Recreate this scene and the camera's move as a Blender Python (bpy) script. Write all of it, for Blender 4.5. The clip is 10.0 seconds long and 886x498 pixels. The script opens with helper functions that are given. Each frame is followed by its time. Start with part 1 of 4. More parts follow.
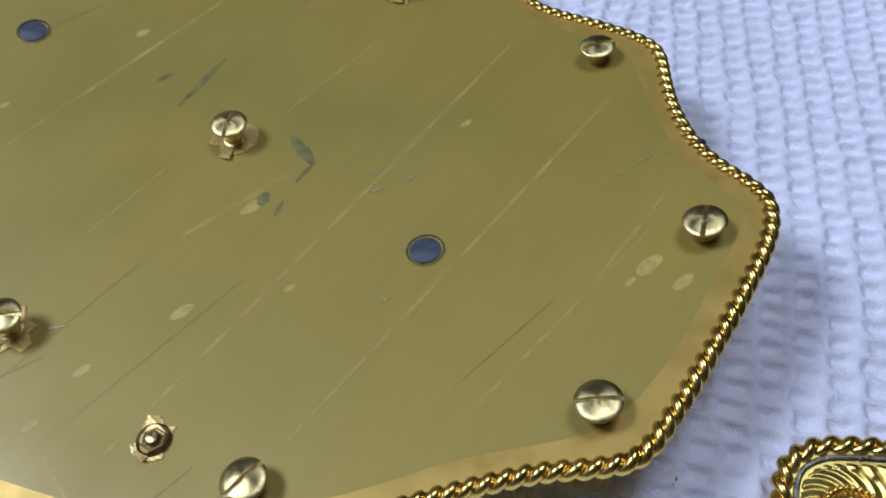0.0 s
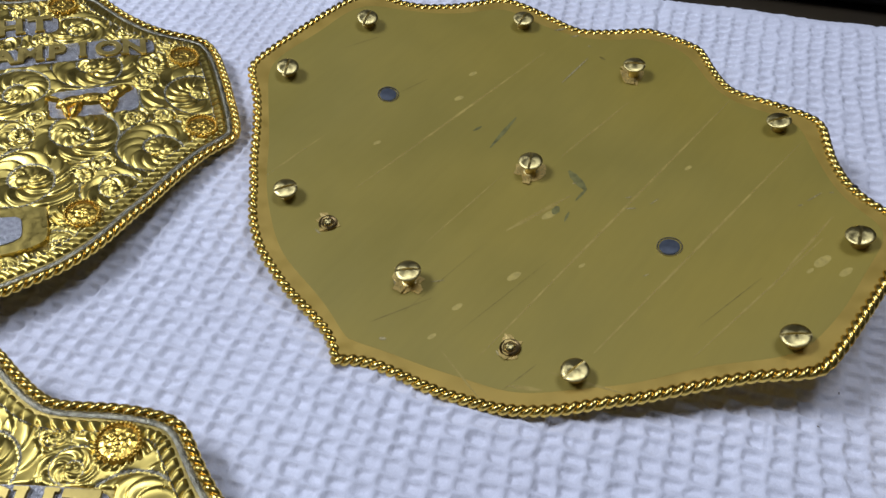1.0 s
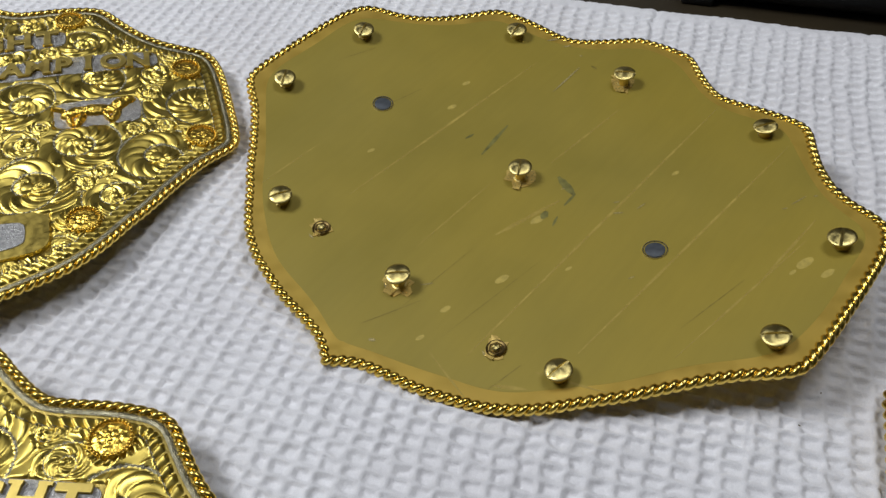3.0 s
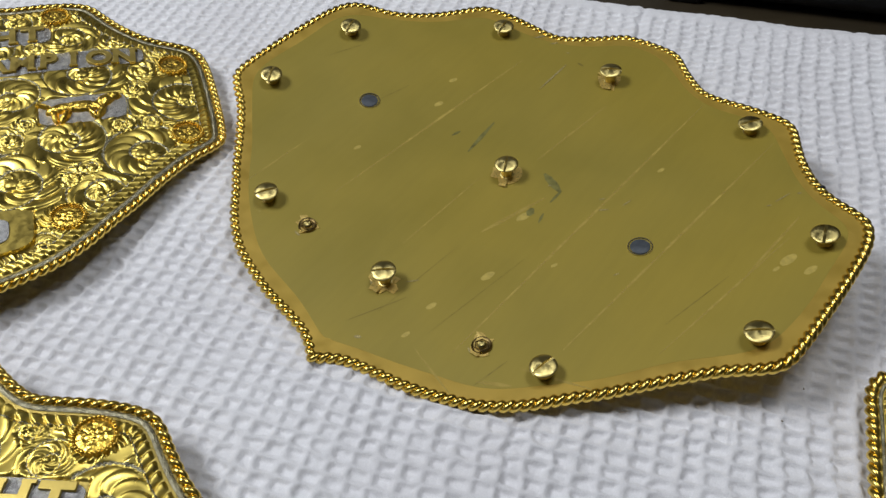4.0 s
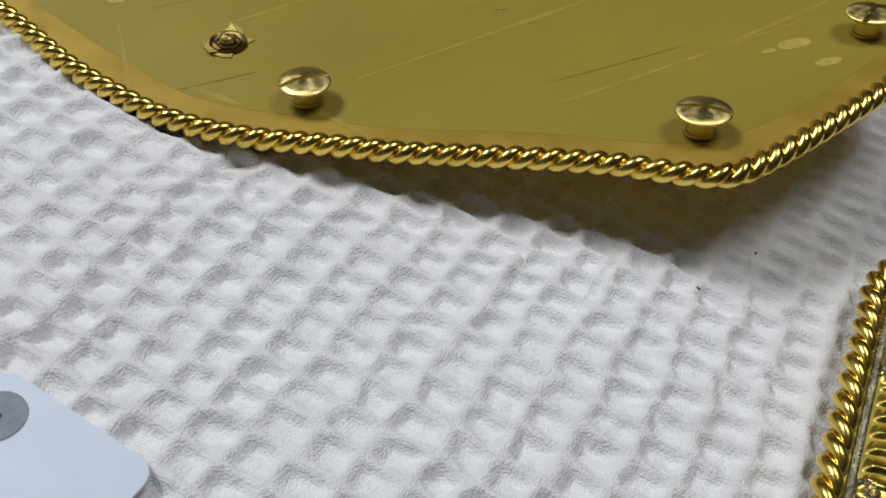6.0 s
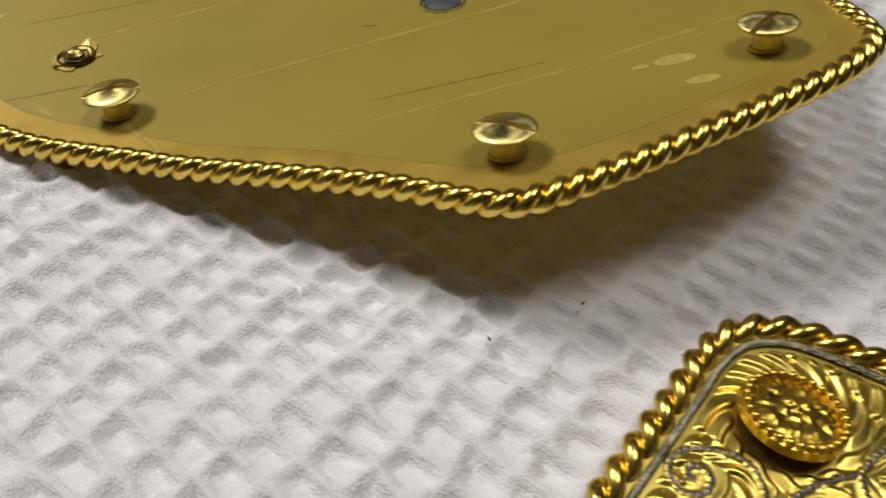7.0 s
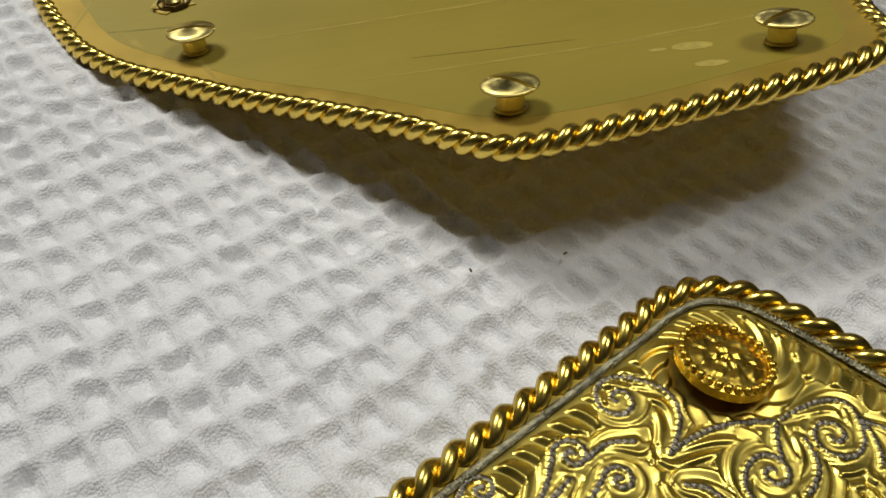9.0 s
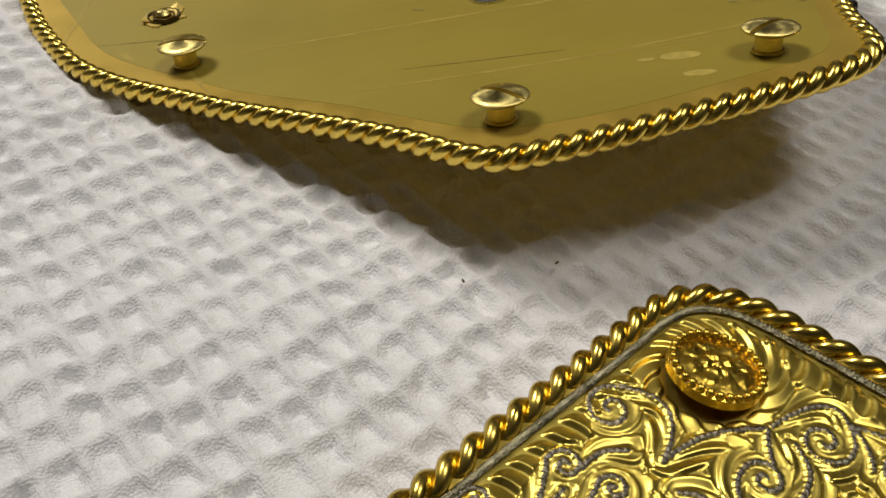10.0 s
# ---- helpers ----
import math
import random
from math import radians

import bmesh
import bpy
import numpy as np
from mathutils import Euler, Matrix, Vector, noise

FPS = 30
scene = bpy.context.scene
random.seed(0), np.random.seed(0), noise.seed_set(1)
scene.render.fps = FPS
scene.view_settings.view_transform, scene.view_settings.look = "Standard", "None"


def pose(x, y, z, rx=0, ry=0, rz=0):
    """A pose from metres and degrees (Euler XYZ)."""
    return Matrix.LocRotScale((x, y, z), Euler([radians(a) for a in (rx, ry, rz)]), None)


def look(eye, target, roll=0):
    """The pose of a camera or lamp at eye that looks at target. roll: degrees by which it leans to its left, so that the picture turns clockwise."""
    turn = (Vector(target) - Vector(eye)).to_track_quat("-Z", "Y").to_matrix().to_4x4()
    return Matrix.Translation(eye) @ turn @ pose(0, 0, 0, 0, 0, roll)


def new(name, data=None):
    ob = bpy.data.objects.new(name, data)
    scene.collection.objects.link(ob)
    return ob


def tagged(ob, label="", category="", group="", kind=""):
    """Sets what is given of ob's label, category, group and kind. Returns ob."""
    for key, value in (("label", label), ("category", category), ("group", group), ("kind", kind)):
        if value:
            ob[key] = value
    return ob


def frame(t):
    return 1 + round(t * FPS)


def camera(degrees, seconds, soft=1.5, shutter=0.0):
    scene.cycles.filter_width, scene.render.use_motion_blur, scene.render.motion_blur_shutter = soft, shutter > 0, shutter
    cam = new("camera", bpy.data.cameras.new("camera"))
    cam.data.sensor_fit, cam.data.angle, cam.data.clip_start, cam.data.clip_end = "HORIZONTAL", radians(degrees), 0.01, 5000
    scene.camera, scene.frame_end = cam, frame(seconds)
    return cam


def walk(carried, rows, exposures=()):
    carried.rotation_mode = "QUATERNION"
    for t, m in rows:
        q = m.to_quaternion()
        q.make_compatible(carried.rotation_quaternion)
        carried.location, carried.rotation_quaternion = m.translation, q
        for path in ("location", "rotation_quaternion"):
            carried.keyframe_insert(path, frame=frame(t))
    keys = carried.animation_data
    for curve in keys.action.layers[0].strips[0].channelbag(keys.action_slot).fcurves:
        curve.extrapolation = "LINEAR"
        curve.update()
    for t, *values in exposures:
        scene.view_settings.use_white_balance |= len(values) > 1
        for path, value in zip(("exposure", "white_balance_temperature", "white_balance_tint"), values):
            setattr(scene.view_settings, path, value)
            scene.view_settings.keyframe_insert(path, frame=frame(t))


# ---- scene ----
from mathutils import kdtree

cam = camera(57.3, 10.0, shutter=0.15)
PATH = [
    (0, (0.057, 0.062, 0.179), (0.024, 1.323, -1.373), -0.3),
    (0.3, (0.041, 0.048, 0.215), (-0.063, 1.353, -1.297), -1.3),
    (0.5, (0.016, 0.022, 0.246), (-0.139, 1.333, -1.256), -2.2),
    (0.7, (-0.008, -0.009, 0.256), (-0.200, 1.320, -1.226), -2.4),
    (1, (-0.007, -0.039, 0.261), (-0.227, 1.297, -1.21), -2.9),
    (1.5, (0.009, -0.056, 0.261), (-0.232, 1.299, -1.19), -3.4),
    (2, (0.004, -0.05, 0.261), (-0.25, 1.309, -1.184), -3.7),
    (3.5, (0.007, -0.046, 0.262), (-0.256, 1.316, -1.178), -4.3),
    (4, (0.008, -0.046, 0.262), (-0.234, 1.312, -1.186), -3.6),
    (4.5, (0.009, -0.043, 0.252), (-0.2, 1.309, -1.207), -1.9),
    (5, (0.016, -0.039, 0.211), (-0.131, 1.313, -1.254), 1.0),
    (5.5, (0.04, 0.001, 0.153), (-0.021, 1.235, -1.419), 4.9),
    (5.7, (0.054, 0.003, 0.133), (-0.055, 1.318, -1.37), 9.1),
    (6.8, (0.111, 0.045, 0.097), (-0.48, 1.318, -1.328), 3.8),
    (7, (0.129, 0.048, 0.101), (-0.523, 1.314, -1.303), 3.1),
    (7.2, (0.151, 0.048, 0.102), (-0.59, 1.302, -1.272), 3.1),
    (7.5, (0.162, 0.048, 0.103), (-0.658, 1.296, -1.227), 4.0),
    (8, (0.16, 0.04, 0.104), (-0.739, 1.214, -1.244), 3.1),
    (8.5, (0.158, 0.041, 0.102), (-0.742, 1.19, -1.267), 3.1),
    (9, (0.157, 0.042, 0.101), (-0.738, 1.186, -1.274), 3.0),
    (9.5, (0.157, 0.042, 0.101), (-0.734, 1.191, -1.272), 3.1),
    (10, (0.157, 0.042, 0.102), (-0.731, 1.206, -1.26), 2.9),
]

walk(cam, [(t, look(eye, target, roll)) for t, eye, target, roll in PATH],
     exposures=[(0, 0.0, 5000, 27), (0.35, 0.0, 4850, 27), (0.7, -0.06, 4950, 25), (1.1, -0.16, 5500, 23), (1.8, -0.14, 6100, 18), (3.5, -0.12, 6200, 16), (4.6, -0.1, 6150, 15), (5.6, -0.02, 6150, 13), (7, 0.1, 6900, 17), (8.2, 0.04, 6600, 9), (9, 0.02, 6850, 11), (9.5, 0.02, 7100, 14), (10, 0.02, 7200, 15)])

# ---- world and lamps ----
world = bpy.data.worlds.new("room_air")
scene.world = world
world.use_nodes = True
world.node_tree.nodes["Background"].inputs[0].default_value = (0.5, 0.5, 0.5, 1)
world.node_tree.nodes["Background"].inputs[1].default_value = 0.08

LAMP_MAIN = (-1.08, 0.22, 1.42)
LAMP_SIDE = (0.33, 0.44, 1.42)


def lamp_light(at, sx, sy, watts, colour):
    data = bpy.data.lights.new("lamp_light", "AREA")
    data.shape, data.size, data.size_y, data.energy, data.color = "RECTANGLE", sx, sy, watts, colour
    ob = new("lamp_light", data)
    ob.matrix_basis = pose(at[0], at[1], at[2] - 0.02)
    return ob


# ---- materials ----
def material(name, base, rough=0.5, metal=0.0, **more):
    m = bpy.data.materials.new(name)
    m.use_nodes = True
    b = m.node_tree.nodes["Principled BSDF"]
    b.inputs["Base Color"].default_value = (*base, 1)
    b.inputs["Roughness"].default_value = rough
    b.inputs["Metallic"].default_value = metal
    for key, value in more.items():
        b.inputs[key.replace("_", " ")].default_value = value
    return m, m.node_tree, b


def node(tree, kind, **values):
    n = tree.nodes.new(kind)
    for key, value in values.items():
        n.inputs[key.replace("_", " ")].default_value = value
    return n


def coords(tree):
    return tree.nodes.new("ShaderNodeTexCoord").outputs["Object"]


def grain(tree, bsdf, scale, low, high, socket="Base Color", detail=6.0, stretch=(1, 1, 1), turn=0.0):
    """Noise between two colours (or two values) into a socket."""
    mapping = node(tree, "ShaderNodeMapping")
    mapping.inputs["Scale"].default_value = stretch
    mapping.inputs["Rotation"].default_value = (0, 0, turn)
    tree.links.new(coords(tree), mapping.inputs["Vector"])
    tex = node(tree, "ShaderNodeTexNoise", Scale=scale, Detail=detail)
    tree.links.new(mapping.outputs[0], tex.inputs["Vector"])
    ramp = tree.nodes.new("ShaderNodeValToRGB")
    ramp.color_ramp.elements[0].position, ramp.color_ramp.elements[1].position = 0.3, 0.7
    wide = (lambda c: (*c, 1) if isinstance(c, tuple) else (c, c, c, 1))
    ramp.color_ramp.elements[0].color, ramp.color_ramp.elements[1].color = wide(low), wide(high)
    tree.links.new(tex.outputs["Fac"], ramp.inputs[0])
    if socket:
        tree.links.new(ramp.outputs[0], bsdf.inputs[socket])
    return ramp


def relief(tree, bsdf, scale, strength, distance, detail=4.0, stretch=(1, 1, 1), turn=0.0):
    mapping = node(tree, "ShaderNodeMapping")
    mapping.inputs["Scale"].default_value = stretch
    mapping.inputs["Rotation"].default_value = (0, 0, turn)
    tree.links.new(coords(tree), mapping.inputs["Vector"])
    tex = node(tree, "ShaderNodeTexNoise", Scale=scale, Detail=detail)
    tree.links.new(mapping.outputs[0], tex.inputs["Vector"])
    bump = node(tree, "ShaderNodeBump", Strength=strength, Distance=distance)
    tree.links.new(tex.outputs["Fac"], bump.inputs["Height"])
    old = bsdf.inputs["Normal"].links
    if old:
        tree.links.new(old[0].from_socket, bump.inputs["Normal"])
    tree.links.new(bump.outputs[0], bsdf.inputs["Normal"])


def plain(name, base, rough, metal=0.0, spread=0.15, scale=60.0, bump=0.0, bump_scale=400.0, **more):
    m, tree, b = material(name, base, rough, metal, **more)
    grain(tree, b, scale, tuple(c * (1 - spread) for c in base), tuple(min(1, c * (1 + spread)) for c in base))
    grain(tree, b, scale * 2.7, rough * 0.75, min(1, rough * 1.25), "Roughness")
    if bump:
        relief(tree, b, bump_scale, bump, 0.0005)
    return m


GOLD = plain("polished_gold", (0.81, 0.585, 0.125), 0.23, 1.0, 0.12, 90, 0.10, 700)
GOLD_DEEP = plain("deep_gold", (0.80, 0.54, 0.085), 0.30, 1.0, 0.15, 90, 0.15, 900)
GOLD_PALE = plain("engraved_gold", (0.63, 0.48, 0.11), 0.36, 1.0, 0.14, 120, 0.06, 900)
GOLD_GROUND = plain("tooled_gold_ground", (0.52, 0.39, 0.10), 0.38, 1.0, 0.25, 200, 0.3, 1500)
SILVER = plain("stippled_silver", (0.40, 0.395, 0.38), 0.42, 1.0, 0.3, 500, 0.9, 2200)


def radial_brush(m):
    """Turned metal: the brushing runs round the axis."""
    tree = m.node_tree
    b = tree.nodes["Principled BSDF"]
    b.inputs["Anisotropic"].default_value = 0.75
    tangent = tree.nodes.new("ShaderNodeTangent")
    tangent.direction_type, tangent.axis = "RADIAL", "Z"
    tree.links.new(tangent.outputs[0], b.inputs["Tangent"])
    return m


BRASS = radial_brush(plain("turned_brass", (0.66, 0.54, 0.20), 0.40, 1.0, 0.1, 300, 0.08, 900))
BRASS_DARK = plain("tarnished_brass", (0.16, 0.11, 0.04), 0.4, 1.0, 0.3, 400)
RIM = plain("bare_plate_rim", (0.52, 0.35, 0.055), 0.42, 0.45, 0.08, 40, 0.05, 900)
SMOOTH_GOLD = plain("bright_cut_gold", (0.69, 0.53, 0.115), 0.34, 1.0, 0.12, 60, 0.03, 500)
GOLD_UNDER = plain("gold_front_relief", (0.82, 0.56, 0.08), 0.5, 0.2, 0.15, 90, 0.3, 500)
GUNMETAL = plain("grey_beading", (0.25, 0.22, 0.165), 0.42, 1.0, 0.3, 500, 0.5, 2200)
RIBBED = plain("milled_silver", (0.30, 0.275, 0.18), 0.36, 1.0, 0.45, 420, 0.9, 1800)
STEEL = plain("blue_grey_magnet", (0.075, 0.085, 0.095), 0.55, 0.3, 0.25, 300, 0.2, 900)
LETTER_GOLD = plain("raised_letter_gold", (0.62, 0.47, 0.12), 0.42, 0.85, 0.12, 120, 0.06, 900)
RING = plain("bright_ring", (0.7, 0.66, 0.5), 0.25, 1.0, 0.1, 300)
GREEN = plain("green_tarnish", (0.21, 0.19, 0.045), 0.5, 0.2, 0.35, 300)
DARK_MARK = plain("dark_scratch", (0.25, 0.19, 0.03), 0.5, 0.2, 0.3, 300)
PALE_MARK = plain("pale_blister", (0.50, 0.38, 0.075), 0.55, 0.05, 0.15, 500)
# pale gold that paints the glints on torn, crumpled film
SHEEN_MARK = plain("painted_tear_glint", (0.80, 0.66, 0.28), 0.25, 0.6, 0.15, 500)
CARD = plain("white_card", (0.70, 0.77, 0.88), 0.5, 0.0, 0.03, 60)
CARD_INK = plain("grey_blue_ink", (0.22, 0.25, 0.30), 0.55, 0.0, 0.12, 300)
TORN = plain("torn_film_gold", (0.78, 0.56, 0.15), 0.3, 0.35, 0.2, 300, 0.2, 900)
TABLE = plain("dark_table", (0.045, 0.034, 0.018), 0.45, 0.0, 0.3, 14, 0.1, 90)
BLACK = plain("black_plastic", (0.006, 0.006, 0.006), 0.55, 0.0, 0.3, 40, 0.1, 500)
PAINT = plain("wall_paint", (0.70, 0.69, 0.66), 0.9, 0.0, 0.05, 3, 0.05, 60)
CEILING = plain("ceiling_paint", (0.80, 0.79, 0.77), 0.9, 0.0, 0.04, 3, 0.05, 60)
CARPET = plain("dark_floor", (0.06, 0.05, 0.04), 0.9, 0.0, 0.3, 20, 0.2, 200)
WHITE = plain("lamp_frame_paint", (0.8, 0.8, 0.8), 0.5, 0.0, 0.03, 20)


def film_material():
    m, tree, b = material("olive_protective_film", (0.32, 0.26, 0.05), 0.5, 0.2, Coat_Weight=0.12, Coat_Roughness=0.2)
    ramp = grain(tree, b, 13, (0.325, 0.255, 0.038), (0.368, 0.275, 0.030), None)
    fine = grain(tree, b, 60, (0.975, 0.975, 0.975), (1.02, 1.02, 1.02), None, 8, (6, 0.7, 1))
    mix = tree.nodes.new("ShaderNodeMix")
    mix.data_type, mix.blend_type = "RGBA", "MULTIPLY"
    mix.inputs[0].default_value = 1.0
    tree.links.new(ramp.outputs[0], mix.inputs[6])
    tree.links.new(fine.outputs[0], mix.inputs[7])
    tree.links.new(mix.outputs[2], b.inputs["Base Color"])
    grain(tree, b, 25, 0.42, 0.58, "Roughness")
    relief(tree, b, 60, 0.04, 0.001, 4)
    return m


def seam_material():
    """Pale creases of the film, broken along their length."""
    m, tree, b = material("pale_crease", (0.62, 0.46, 0.095), 0.45, 0.1)
    grain(tree, b, 120, 0.25, 0.8, "Alpha", 5)
    return m


def cloth_material():
    m, tree, b = material("white_waffle_cotton", (0.80, 0.80, 0.81), 0.95, 0.0, Sheen_Weight=0.15)
    grain(tree, b, 9, (0.745, 0.735, 0.74), (0.84, 0.84, 0.845))
    relief(tree, b, 420, 0.5, 0.0006, 6)
    soft = b.inputs["Base Color"].links[0].from_socket
    # knotted threads, about two to the millimetre
    cells = node(tree, "ShaderNodeTexVoronoi", Scale=1900.0, Randomness=0.75)
    tree.links.new(coords(tree), cells.inputs["Vector"])
    bump = node(tree, "ShaderNodeBump", Strength=0.6, Distance=0.00035)
    bump.invert = True
    tree.links.new(cells.outputs["Distance"], bump.inputs["Height"])
    # shade between the threads painted in: base colour darkens where the bump dips
    thread_shade = tree.nodes.new("ShaderNodeMapRange")
    thread_shade.inputs["From Max"].default_value, thread_shade.inputs["To Min"].default_value, thread_shade.inputs["To Max"].default_value = 0.8, 1.12, 1.0
    tree.links.new(cells.outputs["Distance"], thread_shade.inputs["Value"])
    shade = tree.nodes.new("ShaderNodeVectorMath")
    shade.operation = "SCALE"
    tree.links.new(soft, shade.inputs[0])
    tree.links.new(thread_shade.outputs["Result"], shade.inputs["Scale"])
    tree.links.new(shade.outputs[0], b.inputs["Base Color"])
    tree.links.new(b.inputs["Normal"].links[0].from_socket, bump.inputs["Normal"])
    tree.links.new(bump.outputs[0], b.inputs["Normal"])
    return m


FILM, CREASE, CLOTH = film_material(), seam_material(), cloth_material()


# ---- mesh helpers ----
def mesh_of(name, verts, faces, mat, smooth=True, sharp=35):
    me = bpy.data.meshes.new(name)
    me.from_pydata([tuple(v) for v in verts], [], [tuple(f) for f in faces])
    me.materials.append(mat)
    if smooth:
        me.polygons.foreach_set("use_smooth", [True] * len(me.polygons))
    me.update()
    if sharp:
        me.set_sharp_from_angle(angle=radians(sharp))
    return me


def part_of(name, me, parent, label=""):
    ob = new(name, me)
    ob.parent = parent
    return tagged(ob, label)


def part(name, bm, mat, parent, label="", smooth=True):
    """Links a bmesh as one mesh object under a thing or a part."""
    me = bpy.data.meshes.new(name)
    bm.normal_update()
    bm.to_mesh(me)
    bm.free()
    me.materials.append(mat)
    if smooth:
        me.polygons.foreach_set("use_smooth", [True] * len(me.polygons))
    ob = new(name, me)
    if parent:
        ob.parent = parent
    return tagged(ob, label)


def box(sx, sy, sz, at=(0, 0, 0), bevel=0.0, segments=2):
    bm = bmesh.new()
    bmesh.ops.create_cube(bm, size=1)
    bmesh.ops.transform(bm, matrix=Matrix.Translation(at) @ Matrix.Diagonal((sx, sy, sz, 1)), verts=bm.verts)
    if bevel:
        bmesh.ops.bevel(bm, geom=bm.edges[:], offset=bevel, segments=segments, affect="EDGES", profile=0.5)
    return bm


def lathe(profile, steps=32):
    """A turned solid about z from rows of radius and height."""
    verts, faces = [], []
    for r, z in profile:
        for k in range(steps):
            a = 2 * math.pi * k / steps
            verts.append((r * math.cos(a), r * math.sin(a), z))
    for i in range(len(profile) - 1):
        for k in range(steps):
            q = (k + 1) % steps
            faces.append((i * steps + k, i * steps + q, (i + 1) * steps + q, (i + 1) * steps + k))
    return verts, faces


def smooth_loop(points, count):
    """A closed Catmull-Rom curve through the points, at even steps."""
    p = np.array(points, float)
    n = len(p)
    fine = []
    for i in range(n):
        a, b, c, d = p[i - 1], p[i], p[(i + 1) % n], p[(i + 2) % n]
        for t in np.linspace(0, 1, 12, endpoint=False):
            fine.append(0.5 * (2 * b + (c - a) * t + (2 * a - 5 * b + 4 * c - d) * t ** 2 + (3 * b - a - 3 * c + d) * t ** 3))
    fine = np.array(fine)
    closed = np.vstack([fine, fine[:1]])
    run = np.concatenate([[0], np.cumsum(np.linalg.norm(np.diff(closed, axis=0), axis=1))])
    at = np.linspace(0, run[-1], count, endpoint=False)
    return np.c_[np.interp(at, run, closed[:, 0]), np.interp(at, run, closed[:, 1])]


def normals(loop):
    """Outward normals of a loop that runs anticlockwise."""
    d = np.roll(loop, -1, 0) - np.roll(loop, 1, 0)
    d /= np.linalg.norm(d, axis=1)[:, None] + 1e-12
    return np.c_[d[:, 1], -d[:, 0]]


def inset(loop, by, ease):
    q = loop - normals(loop) * by
    for _ in range(ease):
        q = 0.5 * q + 0.25 * (np.roll(q, 1, 0) + np.roll(q, -1, 0))
    return q


def sheet(loop, height, top, bottom, rings=22):
    """A curved plate that fills the loop: top and bottom faces and the edge between."""
    n = len(loop)
    c = loop.mean(0)
    verts, faces = [], []
    levels = np.linspace(1, 0.03, rings)
    for s in levels:
        for u, v in c + (loop - c) * s:
            verts.append((u, v, height(u, v) + top))
    for i in range(rings - 1):
        for k in range(n):
            q = (k + 1) % n
            faces.append((i * n + k, i * n + q, (i + 1) * n + q, (i + 1) * n + k))
    faces.append([(rings - 1) * n + k for k in range(n)])
    base = len(verts)
    for s in levels:
        for u, v in c + (loop - c) * s:
            verts.append((u, v, height(u, v) + bottom))
    for k in range(n):
        q = (k + 1) % n
        faces.append((base + k, base + q, q, k))
    for i in range(rings - 1):
        for k in range(n):
            q = (k + 1) % n
            faces.append((base + (i + 1) * n + k, base + (i + 1) * n + q, base + i * n + q, base + i * n + k))
    return verts, faces


def rope_strand(loop, height, lift, radius, wire, turns, phase, sides=10):
    """One wire of a twisted rope that follows the loop."""
    n = len(loop)
    out = normals(loop)
    centres, verts, faces = [], [], []
    for i, (u, v) in enumerate(loop):
        a = 2 * math.pi * turns * i / n + phase
        r = radius * math.cos(a)
        centres.append((u + out[i][0] * r, v + out[i][1] * r, height(u, v) + lift + radius * math.sin(a)))
    centres = np.array(centres)
    along = np.roll(centres, -1, 0) - np.roll(centres, 1, 0)
    along /= np.linalg.norm(along, axis=1)[:, None]
    for i in range(n):
        side = np.array((out[i][0], out[i][1], 0.0))
        side -= along[i] * side.dot(along[i])
        side /= np.linalg.norm(side)
        up = np.cross(along[i], side)
        for k in range(sides):
            b = 2 * math.pi * k / sides
            verts.append(centres[i] + wire * (math.cos(b) * side + math.sin(b) * up))
    for i in range(n):
        j = (i + 1) % n
        for k in range(sides):
            q = (k + 1) % sides
            faces.append((i * sides + k, i * sides + q, j * sides + q, j * sides + k))
    return verts, faces


def rope(parent, loop_points, height, lift=0.0, size=0.0049, pitch=0.0090):
    loop = smooth_loop(loop_points, 64)
    length = np.linalg.norm(np.roll(loop, -1, 0) - loop, axis=1).sum()
    turns = round(length / pitch)
    loop = smooth_loop(loop_points, turns * 16)
    for phase in (0, math.pi):
        me = mesh_of("rope_strand", *rope_strand(loop, height, lift, size * 0.24, size * 0.285, turns, phase), GOLD, True, 0)
        part_of("rope_strand", me, parent)


def band(path, widths, height, lift, rise=0.0, closed=False, ribs=False):
    """A flat or ridged strip along a path of (u, v) on a surface."""
    p = np.array(path, float)
    d = np.gradient(p, axis=0) if not closed else np.roll(p, -1, 0) - np.roll(p, 1, 0)
    d /= np.linalg.norm(d, axis=1)[:, None] + 1e-12
    out = np.c_[d[:, 1], -d[:, 0]]
    across = ((-1, 0), (-0.45, 0.85), (0.1, 1), (0.75, 0.45), (1, 0)) if rise else ((-1, 0), (1, 0))
    m = len(across)
    verts, faces = [], []
    for i in range(len(p)):
        for s, h in across:
            u, v = p[i] + out[i] * s * widths[i] / 2
            fade = min(1.0, widths[i] / (max(widths) + 1e-9) * 1.3)
            notch = 0.12 if ribs and i % 2 else 1.0
            verts.append((u, v, height(u, v) + lift + rise * h * fade * notch))
    for i in range(len(p) if closed else len(p) - 1):
        j = (i + 1) % len(p)
        for k in range(m - 1):
            faces.append((i * m + k, i * m + k + 1, j * m + k + 1, j * m + k))
    return verts, faces


def join(pieces):
    verts, faces = [], []
    for v, f in pieces:
        base = len(verts)
        verts += list(v)
        faces += [tuple(i + base for i in q) for q in f]
    return verts, faces


